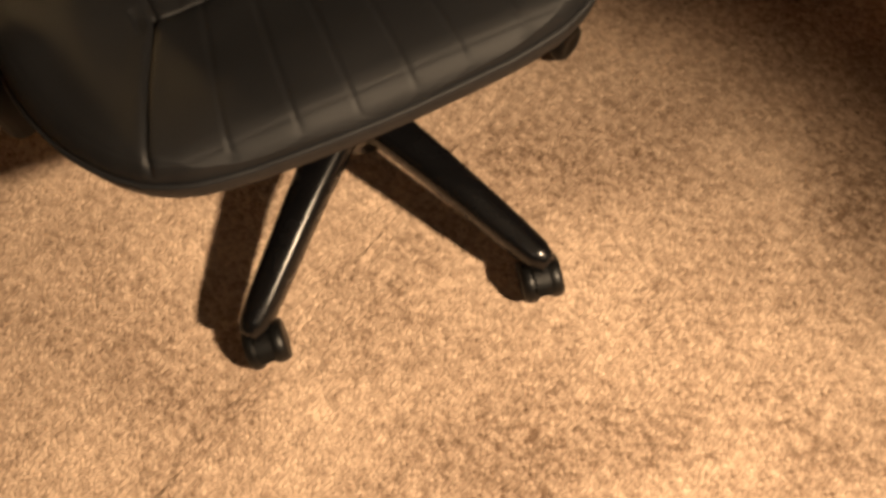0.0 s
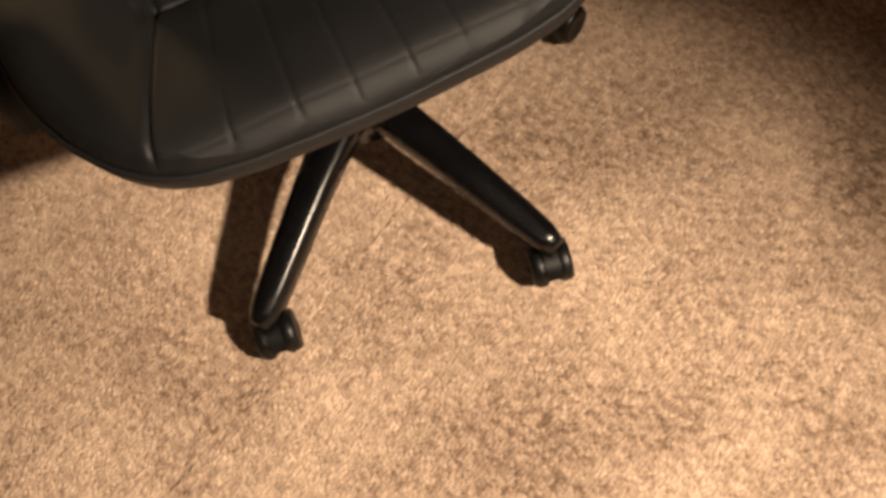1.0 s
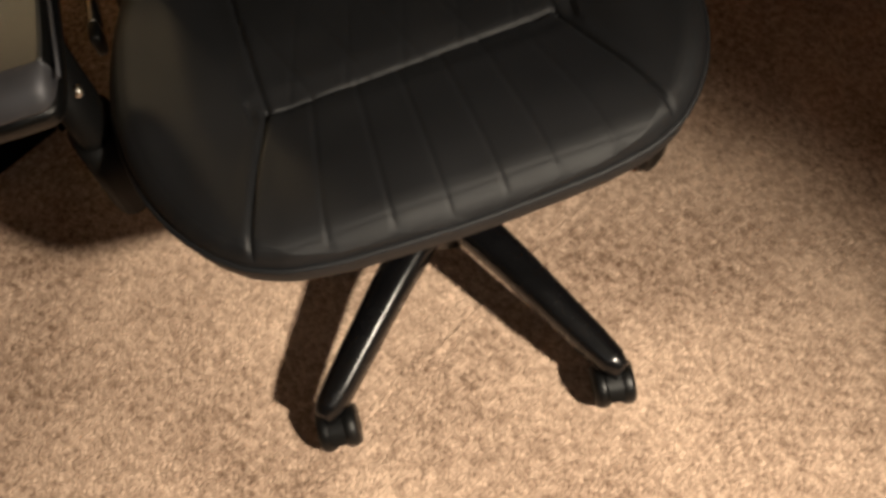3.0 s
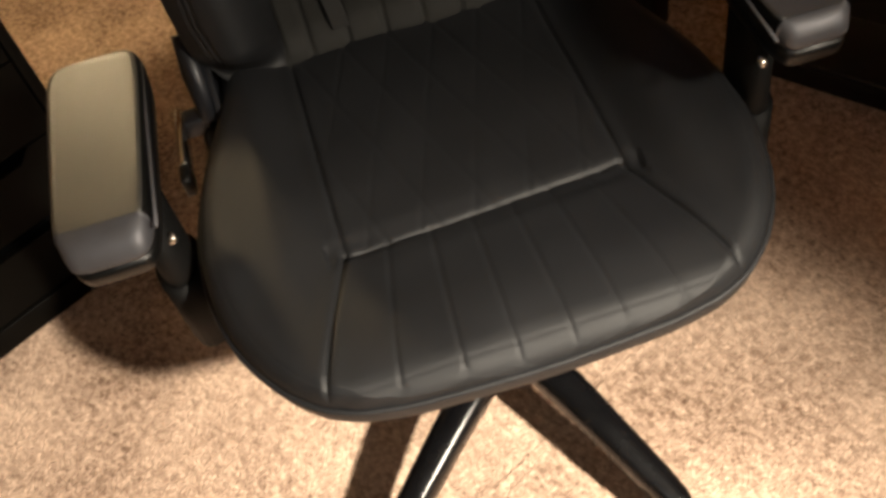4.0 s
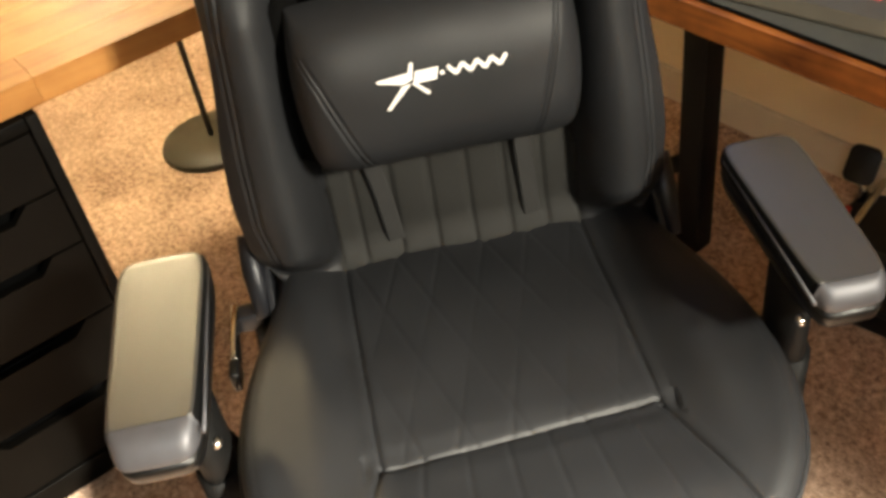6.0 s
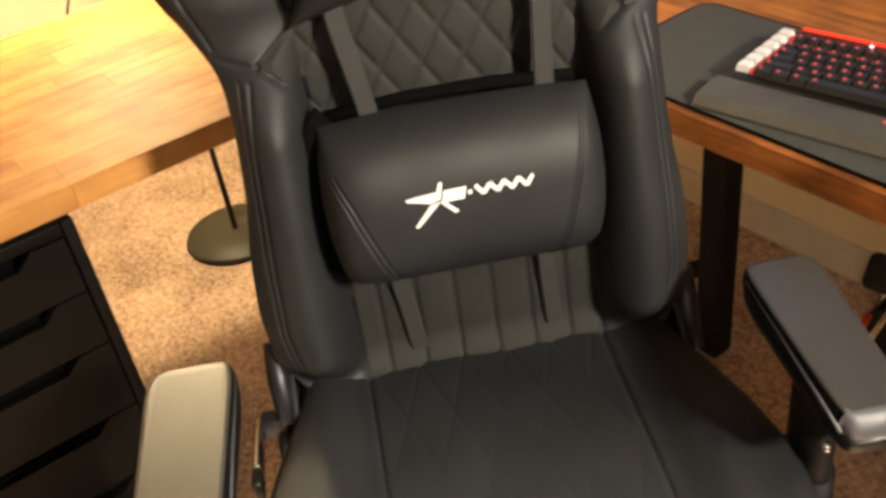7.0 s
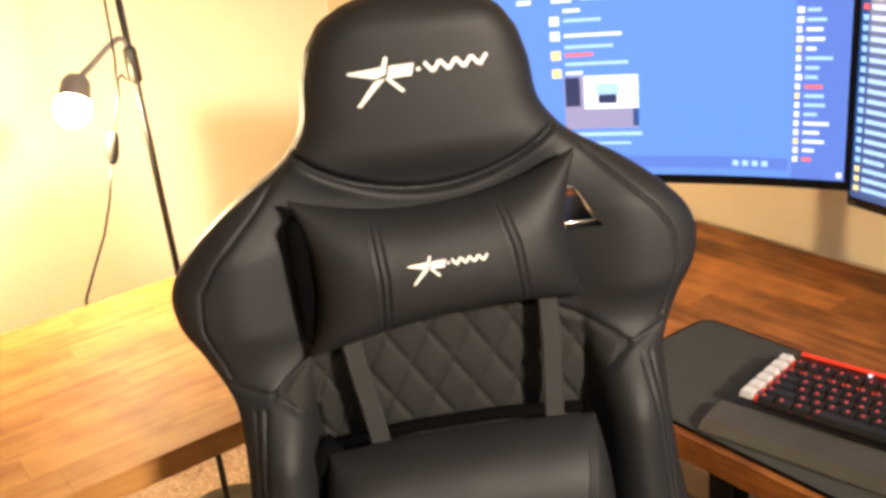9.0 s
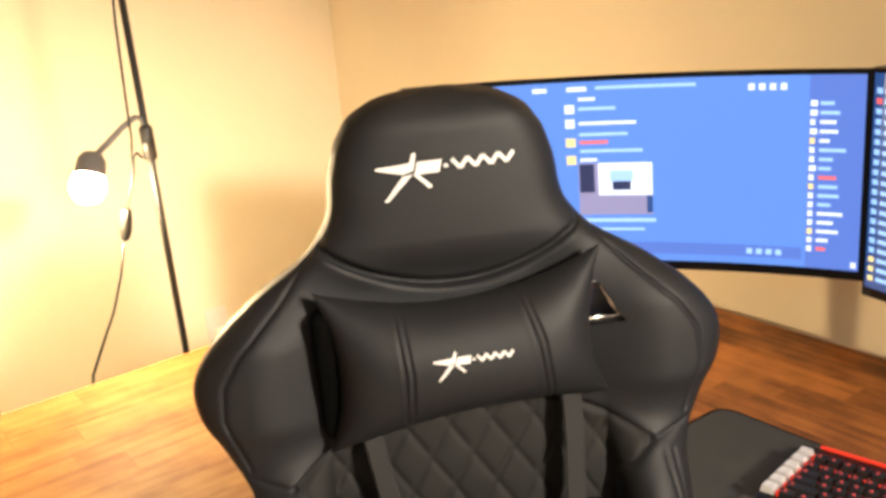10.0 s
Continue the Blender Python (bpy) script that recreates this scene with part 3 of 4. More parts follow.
def rounded(x0, x1, y0, y1, r, n=6):
    pts = []
    for cx, cy, a in ((x1 - r, y0 + r, -90), (x1 - r, y1 - r, 0), (x0 + r, y1 - r, 90), (x0 + r, y0 + r, 180)):
        pts += [(cx + r * math.cos(radians(a + 90 * k / n)), cy + r * math.sin(radians(a + 90 * k / n))) for k in range(n + 1)]
    return pts


mat_m = room(0.30, 0.012, TOP + 0.0006)
mt = thing("desk_mat", mat_m, "large black cloth desk mat under the keyboard", "desk mat")
part("cloth", prism(rounded(0, 0.95, 0.0, 0.285, 0.03), 0, 0.004), MAT, mt, smooth=False)
part("stitched_edge", tube([(x, y, 0.0025) for x, y in rounded(0.001, 0.949, 0.001, 0.284, 0.03)], 0.0024, 6, closed=True), FABRIC, mt)

kb = thing("keyboard", room(0.515, 0.083, TOP + 0.0052, 9) @ Matrix.Scale(1.1, 4), "black mechanical keyboard with glowing red keys", "keyboard")
KW, KD = 0.462, 0.158
part("case", box(0, KW, 0, KD, 0, 0.018, 0.003), PLASTIC, kb)
part("light_bar", box(0.02, KW - 0.02, KD - 0.0035, KD + 0.0006, 0.0185, 0.0215, 0.0), KEYGLOW, kb, "glowing red strip along the back edge", smooth=False)
cap_mesh = {}


def key(x, y, w, mat, name="key", legend=True):
    k = (round(w, 4), mat.name)
    if k not in cap_mesh:
        bm = bmesh.new()
        lo = [bm.verts.new(p) for p in ((0, 0, 0), (w, 0, 0), (w, 0.0155, 0), (0, 0.0155, 0))]
        hi = [bm.verts.new(p) for p in ((0.002, 0.0015, 0.009), (w - 0.002, 0.0015, 0.009), (w - 0.002, 0.0135, 0.0095), (0.002, 0.0135, 0.0095))]
        bm.faces.new(hi)
        for i in range(4):
            bm.faces.new((lo[i], lo[(i + 1) % 4], hi[(i + 1) % 4], hi[i]))
        ob = part(name, bm, mat, kb, smooth=False)
        cap_mesh[k] = ob.data
    else:
        ob = new(name, cap_mesh[k])
        ob.parent = kb
    ob.matrix_local = Matrix.Translation((x, y, 0.0195))
    if legend:
        if "legend" not in cap_mesh:
            lg = part("legend", box(0.0055, 0.0092, 0.0065, 0.0102, 0.0094, 0.0098, 0), LEGEND, ob, smooth=False)
            cap_mesh["legend"] = lg.data
        else:
            lg = new("legend", cap_mesh["legend"])
            lg.parent = ob
    return ob


for i in range(6):
    cap = key(0.003, 0.013 + i * 0.0207, 0.019, KEYWHITE, "macro_key", False)
    part("key_glow", box(0.0195, 0.0225, 0.003, 0.0125, -0.001, 0.004, 0.0008), KEYGLOW, cap, "red light beside the key", smooth=False)
part("glow_plate", box(0.024, KW - 0.012, 0.014, KD - 0.03, 0.0182, 0.0190, 0), KEYGLOW, kb, "red light between the keys", smooth=False)
layout = [[1.25, 1.25, 1.25, 6.25, 1.25, 1.25, 1.25, 1.25], [2.25] + [1] * 10 + [2.75], [1.75] + [1] * 11 + [2.25], [1.5] + [1] * 12 + [1.5], [1] * 13 + [2], [1] * 15]
U1 = 0.0185
for j, row in enumerate(layout):
    x = 0.027
    y = 0.010 + j * 0.0190 + (0.006 if j == 5 else 0)
    for w in row:
        key(x, y, w * U1 - 0.0016, KEYCAP)
        x += w * U1
    x = 0.027 + 15 * U1 + 0.008
    for k in range(3 if j not in (2,) else 0):
        key(x + k * U1, y, U1 - 0.0016, KEYCAP)
    x += 3 * U1 + 0.008
    for k in range(4 if j < 5 else 0):
        key(x + k * U1, y, U1 - 0.0016, KEYCAP)
for k in range(2):
    part("indicator", lathe([(0.001, 0.018), (0.003, 0.0195), (0.002, 0.0215), (0.0005, 0.022)], 8, m=pose(0.115 + 0.03 * k, KD - 0.010, 0)), S_WHITE, kb)
wr = thing("wrist_rest", room(0.512, 0.014, TOP + 0.0052, 9), "soft black rubber wrist rest before the keyboard", "wrist rest")
bm = prism([(0, 0), (0.0, 0.004), (0.012, 0.016), (0.056, 0.019), (0.068, 0.017), (0.068, 0)], 0, 0.49, 0.0015, m=Matrix(((0, 0, 1, 0), (1, 0, 0, 0), (0, 1, 0, 0), (0, 0, 0, 1))))
part("pad", bm, REST, wr, smooth=False)
# badge reuses the glowing red legend material, though it is no lamp
part("badge", box(0.235, 0.255, 0.050, 0.055, 0.0186, 0.0196, 0), LEGEND, wr, smooth=False)

nb = thing("notebook", room(-0.02, -0.80, TOP + 0.001, 4), "brown notebook with white page edges on the desk", "notebook")
part("pages", box(-0.148, -0.002, -0.198, -0.002, 0.003, 0.014, 0.001), OUTLET, nb, "white page block", smooth=False)
part("cover", box(-0.15, 0, -0.2, 0, 0.0145, 0.0165, 0.0008), DESK_LIGHT, nb, "brown cover", smooth=False)
part("cover", box(-0.15, 0, -0.2, 0, 0, 0.0025, 0.0008), DESK_LIGHT, nb, smooth=False)

# ---- gaming chair: stands at the origin, faces -y ----
chair = thing("gaming_chair", pose(0, 0, 0), "black leather gaming chair with quilted back and winged shoulders", "chair")


def back_y(z):
    """Depth of the backrest's front plane at height z."""
    return 0.335 + 0.115 * (z - 0.5)


HALF_BACK = [(0.470, 0.16), (0.485, 0.222), (0.52, 0.262), (0.60, 0.283), (0.68, 0.280), (0.80, 0.262), (0.88, 0.257), (0.93, 0.262), (0.98, 0.288), (1.03, 0.313), (1.07, 0.314),
             (1.11, 0.288), (1.15, 0.239), (1.19, 0.174), (1.22, 0.148), (1.29, 0.131), (1.325, 0.117), (1.35, 0.092), (1.363, 0.058), (1.370, 0.012)]
Z_LOW, Z_HIGH = 0.470, 1.370
INNER = 0.168


def mid_y(z):
    """Where the side edge lies, behind the front plane."""
    return -0.045 + 0.050 * step(z, 0.84, 1.0) + 0.030 * step(z, 1.12, 1.22)


def back_front(x, z, a):
    """Front surface of the backrest."""
    ax = np.abs(x)
    w = smooth_curve(z, HALF_BACK)
    low = 1 - step(z, 0.86, 1.00)
    shoulder = step(z, 0.93, 1.02) * (1 - step(z, 1.10, 1.19))
    roll = np.clip((ax - INNER) / np.maximum(w - INNER, 0.03), 0, 1)
    wing = 0.092 * low * np.sin(np.pi * np.clip(roll, 0, 1) ** 0.75 * 0.80) ** 0.8
    wing = wing * step(z, 0.46, 0.56)
    shd = 0.040 * shoulder * step(ax, 0.12, 0.25)
    head = 0.018 * step(z, 1.15, 1.21) * (1 - (ax / 0.15) ** 2 * 0.6)
    edge = np.clip(1 - np.abs(a) ** 7, 0, 1) ** 0.5
    lip = np.clip(np.minimum((Z_HIGH - z) / 0.045, (z - Z_LOW) / 0.05), 0, 1)
    lip = np.sqrt(np.clip(1 - (1 - lip) ** 2, 0, 1))
    mid = mid_y(z)
    return back_y(z) + mid - (mid + wing + shd + head) * edge * lip, edge * lip


def head_seam(x):
    return 1.147 + 0.052 * (np.abs(x) / 0.15) ** 2


def quilt_top(x):
    return 1.013 - 1.55 * x * x


def build_backrest():
    rows, cols = 420, 260
    s = np.linspace(-1, 1, cols)
    a1 = np.sin(np.pi / 2 * (0.35 * s + 0.65 * np.sign(s) * np.abs(s) ** 1.0))
    z1 = Z_LOW + (Z_HIGH - Z_LOW) * (0.5 - 0.5 * np.cos(np.pi * np.linspace(0, 1, rows))) * 0.25 + (Z_HIGH - Z_LOW) * np.linspace(0, 1, rows) * 0.75
    a, z = np.meshgrid(a1, z1)
    w = smooth_curve(z, HALF_BACK)
    x = a * w
    y, full = back_front(x, z, a)
    # sewn seams
    line = np.linspace(0, 1, 24)
    seams = []
    hx = -0.152 + 0.304 * line
    seams.append(list(zip(hx, head_seam(hx))))
    seams.append([(-0.152, 1.20), (-0.150, 1.235)])
    seams.append([(0.152, 1.20), (0.150, 1.235)])
    qx = -0.214 + 0.428 * line
    seams.append(list(zip(qx, quilt_top(qx))))
    for sgn in (-1, 1):
        seams.append([(sgn * 0.214, 0.940), (sgn * INNER, 0.905), (sgn * INNER, 0.47)])
        seams.append([(sgn * 0.214, 0.940), (sgn * 0.262, 0.953)])
        seams.append([(sgn * 0.226, 0.925), (sgn * 0.236, 0.85), (sgn * 0.248, 0.70), (sgn * 0.252, 0.60), (sgn * 0.235, 0.52)])
        seams.append([(sgn * 0.238, 0.925), (sgn * 0.244, 0.85), (sgn * 0.256, 0.70), (sgn * 0.260, 0.60), (sgn * 0.243, 0.52)])
        seams.append([(sgn * 0.262, 0.965), (sgn * 0.282, 1.03), (sgn * 0.278, 1.07), (sgn * 0.255, 1.105), (sgn * 0.20, 1.155), (sgn * 0.158, 1.205)])
    d = seam_distance(x, z - 0.004, seams[0])
    y = y + full * 0.010 * np.exp(-(d / 0.0045) ** 2)
    for q in seams:
        d = seam_distance(x, z, q)
        y = y + full * (0.0042 * np.exp(-(d / 0.0024) ** 2) - 0.0006 * np.exp(-((d - 0.008) / 0.006) ** 2))
    # diamonds of the quilted panel and the upright channels below
    inside = (z < quilt_top(x)) & (np.abs(x) < INNER + np.clip((z - 0.905) * 1.3, 0, 0.06))
    quilt = inside & (z > 0.70)
    p, q = x / 0.051 + (z - 0.70) / 0.080, x / 0.051 - (z - 0.70) / 0.080
    dp, dq = np.abs(p - np.round(p)) * 0.043, np.abs(q - np.round(q)) * 0.043
    cush = (1 - np.exp(-(dp / 0.0028) ** 2)) * (1 - np.exp(-(dq / 0.0028) ** 2)) * (0.6 + 0.4 * np.abs(np.sin(np.pi * p) * np.sin(np.pi * q)) ** 0.5)
    near = np.clip(seam_distance(x, z, seams[3]) / 0.008, 0, 1)
    y = np.where(quilt, y + 0.0018 - 0.0038 * cush * near, y)
    chan = inside & (z <= 0.70)
    dc = np.abs((x + 0.030) / 0.0515 - np.round((x + 0.030) / 0.0515)) * 0.0515
    y = np.where(chan, y + 0.0045 * np.exp(-(dc / 0.0028) ** 2) - 0.002 * np.abs(np.sin(np.pi * (x + 0.030) / 0.0515)) ** 0.5, y)
    # soft creases in the leather
    rs = np.random.RandomState(2)
    for _ in range(40):
        fx, fz, ph = rs.uniform(-40, 40), rs.uniform(-40, 40), rs.uniform(0, 6.3)
        y = y + full * 0.00013 * np.sin(fx * x + fz * z + ph)
    ac, zc = (a[:-1, :-1] + a[1:, 1:]) / 2, (z[:-1, :-1] + z[1:, 1:]) / 2
    xc = (x[:-1, :-1] + x[1:, 1:]) / 2
    ins = inside[:-1, :-1]
    reg = np.where(xc < 0, 1, 2)
    reg = np.where(zc > head_seam(xc), 3, reg)
    reg = np.where(ins & (zc > 0.70), 4, reg)
    reg = np.where(ins & (zc <= 0.70), 5, reg)
    # belt slots beside the neck, cut right through
    sx, sz = np.abs(xc), zc
    slot = (sx > 0.146 + (1.13 - sz) * 0.12) & (sx < 0.168 + (1.132 - sz) * 0.55) & (sz > 1.086) & (sz < 1.132)
    slot = slot & (xc > 0)
    reg = np.where(slot, 0, reg)
    grid_parts(x, y, z, reg, {1: ("side_wing", LEATHER, "smooth black leather side wing"), 2: ("side_wing", LEATHER, "smooth black leather side wing"), 3: ("headrest_panel", LEATHER, "plain black leather headrest panel"),
                              4: ("quilted_panel", PANEL, "diamond-quilted back panel"), 5: ("channel_panel", PANEL, "upright channelled lower back panel")}, chair)
    # rear shell
    yb = back_y(z) + mid_y(z) + (0.100 - mid_y(z)) * full
    grid_parts(x, yb, z, np.where(slot, 0, 1), {1: ("back_shell", LEATHER, "")}, chair, flip=True)
    # slot walls and frames
    for sgn in (1,):
        pts = [(0.146, 1.132), (0.168, 1.131), (0.193, 1.086), (0.151, 1.086)]
        bm = bmesh.new()
        k = len(pts)
        f = [bm.verts.new((sgn * px, back_y(pz) - 0.020, pz)) for px, pz in pts]
        b = [bm.verts.new((sgn * px, back_y(pz) + 0.098, pz)) for px, pz in pts]
        for i in range(k):
            bm.faces.new((f[i], f[(i + 1) % k], b[(i + 1) % k], b[i]))
        part("slot_lining", bm, PLASTIC, chair, "belt slot lining", smooth=False)
        rim = [(sgn * px, back_y(pz) - 0.002, pz) for px, pz in pts]
        part("slot_frame", tube(rim, 0.0045, 8, closed=True, up=(0, 1, 0)), SATIN if sgn < 0 else CHROME, chair, "belt slot rim")


build_backrest()

SEAT_HALF = [(-0.240, 0.02), (-0.237, 0.10), (-0.230, 0.165), (-0.218, 0.205), (-0.195, 0.240), (-0.165, 0.266), (-0.12, 0.291), (-0.06, 0.309), (0.02, 0.316), (0.10, 0.308), (0.18, 0.290), (0.27, 0.266), (0.36, 0.255)]


def seat_z(x, y):
    ax = np.abs(x)
    w = smooth_curve(y, SEAT_HALF)
    z = 0.492 + 0.016 * np.exp(-((y + 0.175) / 0.085) ** 2) - 0.012 * step(y, 0.05, 0.30) - 0.006 * np.exp(-((y + 0.04) / 0.018) ** 2) * (ax < 0.18)
    z = z + 0.020 * step(ax, 0.165, 0.235) * step(y, -0.20, -0.02)
    ed = np.minimum((w - ax), (y + 0.240) * 0.9)
    fall = np.clip(1 - ed / 0.034, 0, 1)
    z = z - 0.026 * (1 - np.sqrt(np.clip(1 - fall ** 2, 0, 1)))
    return z


def build_seat():
    rows, cols = 300, 260
    s = np.linspace(-1, 1, cols)
    a1 = np.sin(np.pi / 2 * s) * 0.4 + s * 0.6
    t = np.linspace(0, 1, rows)
    y1 = -0.240 + 0.60 * (0.35 * t ** 2.2 + 0.65 * t)
    a, y = np.meshgrid(a1, y1)
    x = a * smooth_curve(y, SEAT_HALF)
    z = seat_z(x, y)
    seams = [[(-0.161, -0.045), (0.161, -0.032)]]
    for sgn in (-1, 1):
        seams.append([(sgn * 0.161, -0.04), (sgn * 0.167, 0.36)])
        seams.append([(sgn * 0.161, -0.04), (sgn * 0.212, -0.212)])
    for f, g in ((-0.142, -0.112), (-0.077, -0.064), (-0.022, -0.018), (0.034, 0.028), (0.087, 0.072), (0.150, 0.118)):
        seams.append([(g, -0.038), (f, -0.240)])
    for i, q in enumerate(seams):
        d = seam_distance(x, y, q)
        deep = 0.0036 if i < 5 else 0.0013
        z = z - deep * np.exp(-(d / 0.0024) ** 2) + (0.0008 if i < 5 else 0.0) * np.exp(-((d - 0.009) / 0.007) ** 2)
    # twin stitch lines near the edge
    ed = smooth_curve(y, SEAT_HALF) - np.abs(x)
    fr = np.minimum(ed, (y + 0.240) * 0.9)
    z = z - 0.0004 * np.exp(-((fr - 0.018) / 0.0018) ** 2)
    inner = (np.abs(x) < 0.163) & (y > -0.04)
    p, q = x / 0.062 + y / 0.21, x / 0.062 - y / 0.21
    dp, dq = np.abs(p - np.round(p)) * 0.058, np.abs(q - np.round(q)) * 0.058
    cush = (1 - np.exp(-(dp / 0.0026) ** 2)) * (1 - 0.6 * np.exp(-(dq / 0.0026) ** 2))
    keep = 0.35 + 0.65 * np.clip(np.abs(y - 0.10) / 0.18, 0, 1)
    z = np.where(inner, z - 0.0017 * (1 - cush) * keep, z)
    rs = np.random.RandomState(5)
    for _ in range(40):
        fx, fy, ph = rs.uniform(-45, 45), rs.uniform(-45, 45), rs.uniform(0, 6.3)
        z = z + 0.00014 * np.sin(fx * x + fy * y + ph)
    xc, yc = (x[:-1, :-1] + x[1:, 1:]) / 2, (y[:-1, :-1] + y[1:, 1:]) / 2
    diag = 0.161 + (-0.04 - yc) * 0.30
    reg = np.where(yc > -0.04, np.where(np.abs(xc) < 0.164, 1, np.where(xc < 0, 3, 4)), np.where(np.abs(xc) < diag, 2, np.where(xc < 0, 3, 4)))
    grid_parts(x, y, z, reg, {1: ("seat_panel", LEATHER, "lightly quilted seat panel"), 2: ("front_panel", LEATHER, "channelled front seat edge"), 3: ("seat_bolster", LEATHER, "plain black leather seat bolster"), 4: ("seat_bolster", LEATHER, "plain black leather seat bolster")}, chair)
    # outline of the seat: skirt, piping and underside
    yy = np.concatenate([np.linspace(0.36, -0.12, 26), -0.24 + 0.12 * (1 - np.sin(np.linspace(0, np.pi / 2, 18)))[1:]])
    hw = smooth_curve(yy, SEAT_HALF)
    loop = [(w, v) for w, v in zip(hw, yy)] + [(-w, v) for w, v in zip(hw[::-1], yy[::-1])]
    zl = [float(seat_z(np.array([px]), np.array([py]))[0]) for px, py in loop]
    bm = bmesh.new()
    n = len(loop)
    levels = [(1.0, 1.0, 0.000, 0), (1.004, 1.004, -0.010, 0), (0.998, 0.996, -0.026, 0), (0.93, 0.905, 0.424, 1), (0.905, 0.875, 0.411, 1), (0.86, 0.84, 0.408, 1)]
    rings = []
    for sc, sy, h, absolute in levels:
        rings.append([bm.verts.new((px * sc, 0.06 + (py - 0.06) * sy, h if absolute else zl[i] + h)) for i, (px, py) in enumerate(loop)])
    for r, s2 in zip(rings, rings[1:]):
        for i in range(n):
            bm.faces.new((r[i], r[(i + 1) % n], s2[(i + 1) % n], s2[i]))
    bm.faces.new(rings[-1])
    bmesh.ops.recalc_face_normals(bm, faces=bm.faces)
    part("seat_skirt", bm, LEATHER, chair, "black leather seat side")
    part("seat_piping", tube([(px * 1.003, py * 1.0 - 0.001, zl[i] - 0.002) for i, (px, py) in enumerate(loop)], 0.0036, 8, closed=True), LEATHER, chair, "stitched edge piping")


build_seat()
for ob in chair.children:
    if ob.name.split("_")[0] in ("seat", "front"):
        ob.matrix_local = pose(0.006, 0.002, 0, 0, 0, 1.2)

# base
A0 = -136.2
RB = 0.316
BASE = (0.013, 0.030)
for k in range(5):
    m = pose(BASE[0], BASE[1], 0, 0, 0, A0 + 72 * k)
    prof = [(0.035, 0.154, 0.029), (0.08, 0.150, 0.027), (0.15, 0.139, 0.0245), (0.22, 0.122, 0.0225), (0.285, 0.105, 0.0205), (0.318, 0.096, 0.018), (0.335, 0.091, 0.011)]
    bm = bmesh.new()
    rings = []
    for r, zt, hw in prof:
        ring = []
        for cy, cz in ((-1, -1.15), (-1.02, -0.55), (-0.92, -0.12), (-0.60, 0.10), (0, 0.16), (0.60, 0.10), (0.92, -0.12), (1.02, -0.55), (1, -1.15)):
            ring.append(bm.verts.new((r, cy * hw, zt + cz * 0.026)))
        rings.append(ring)
    for r, s in zip(rings, rings[1:]):
        for i in range(len(r)):
            j = (i + 1) % len(r)
            bm.faces.new((r[i], r[j], s[j], s[i]))
    bm.faces.new(rings[0])
    bm.faces.new(rings[-1][::-1])
    bmesh.ops.recalc_face_normals(bm, faces=bm.faces)
    bmesh.ops.transform(bm, matrix=m, verts=bm.verts)
    leg = part("base_leg", bm, SATIN, chair, "satin black five-star base leg")
    cm = m @ pose(RB, 0, 0, 0, 0, (40, -35, 20, 75, -60)[k])
    caster = part("caster", lathe([(0.004, 0.094), (0.007, 0.090), (0.007, 0.05), (0.004, 0.045)], 12, m=cm), PLASTIC, leg, "black twin-wheel caster")
    wheel_prof = [(0.006, -0.011), (0.018, -0.012), (0.027, -0.010), (0.030, -0.004), (0.030, 0.004), (0.027, 0.010), (0.018, 0.011), (0.006, 0.008)]
    for sgn in (-1, 1):
        wm = cm @ pose(0.012, sgn * 0.0165, 0.031, 90 * sgn, 0, 0)
        bm = lathe([(r, -h) for r, h in wheel_prof], 22, m=wm)
        part("caster", join(bm), PLASTIC, leg)
    hood = bmesh.new()
    rows = []
    for i in range(9):
        ang = radians(20 + 140 * i / 8)
        rows.append([hood.verts.new(cm @ Vector((0.012 - 0.034 * math.cos(ang), v, 0.031 + 0.034 * math.sin(ang)))) for v in (-0.010, -0.004, 0.004, 0.010)])
    for r, s in zip(rows, rows[1:]):
        for i in range(3):
            hood.faces.new((r[i], r[i + 1], s[i + 1], s[i]))
    part("caster", hood, PLASTIC, leg)
part("hub", lathe([(0.03, 0.075), (0.052, 0.085), (0.056, 0.13), (0.05, 0.158), (0.034, 0.165), (0.03, 0.165)], 28, m=pose(BASE[0], BASE[1], 0)), SATIN, chair)
part("gas_lift", lathe([(0.028, 0.165), (0.028, 0.27), (0.026, 0.275), (0.0145, 0.275), (0.0145, 0.375)], 24, m=pose(BASE[0], BASE[1], 0)), PLASTIC, chair, "black gas lift column")
part("tilt_mechanism", box(-0.10, 0.10, -0.10, 0.14, 0.365, 0.407, 0.008), SATIN, chair)
part("height_lever", tube([(0.08, -0.02, 0.388), (0.18, -0.03, 0.386), (0.235, -0.035, 0.376), (0.27, -0.04, 0.372)], [0.005, 0.005, 0.007, 0.006], 8), PLASTIC, chair)


CUT, NOSE = -0.058, -0.0585


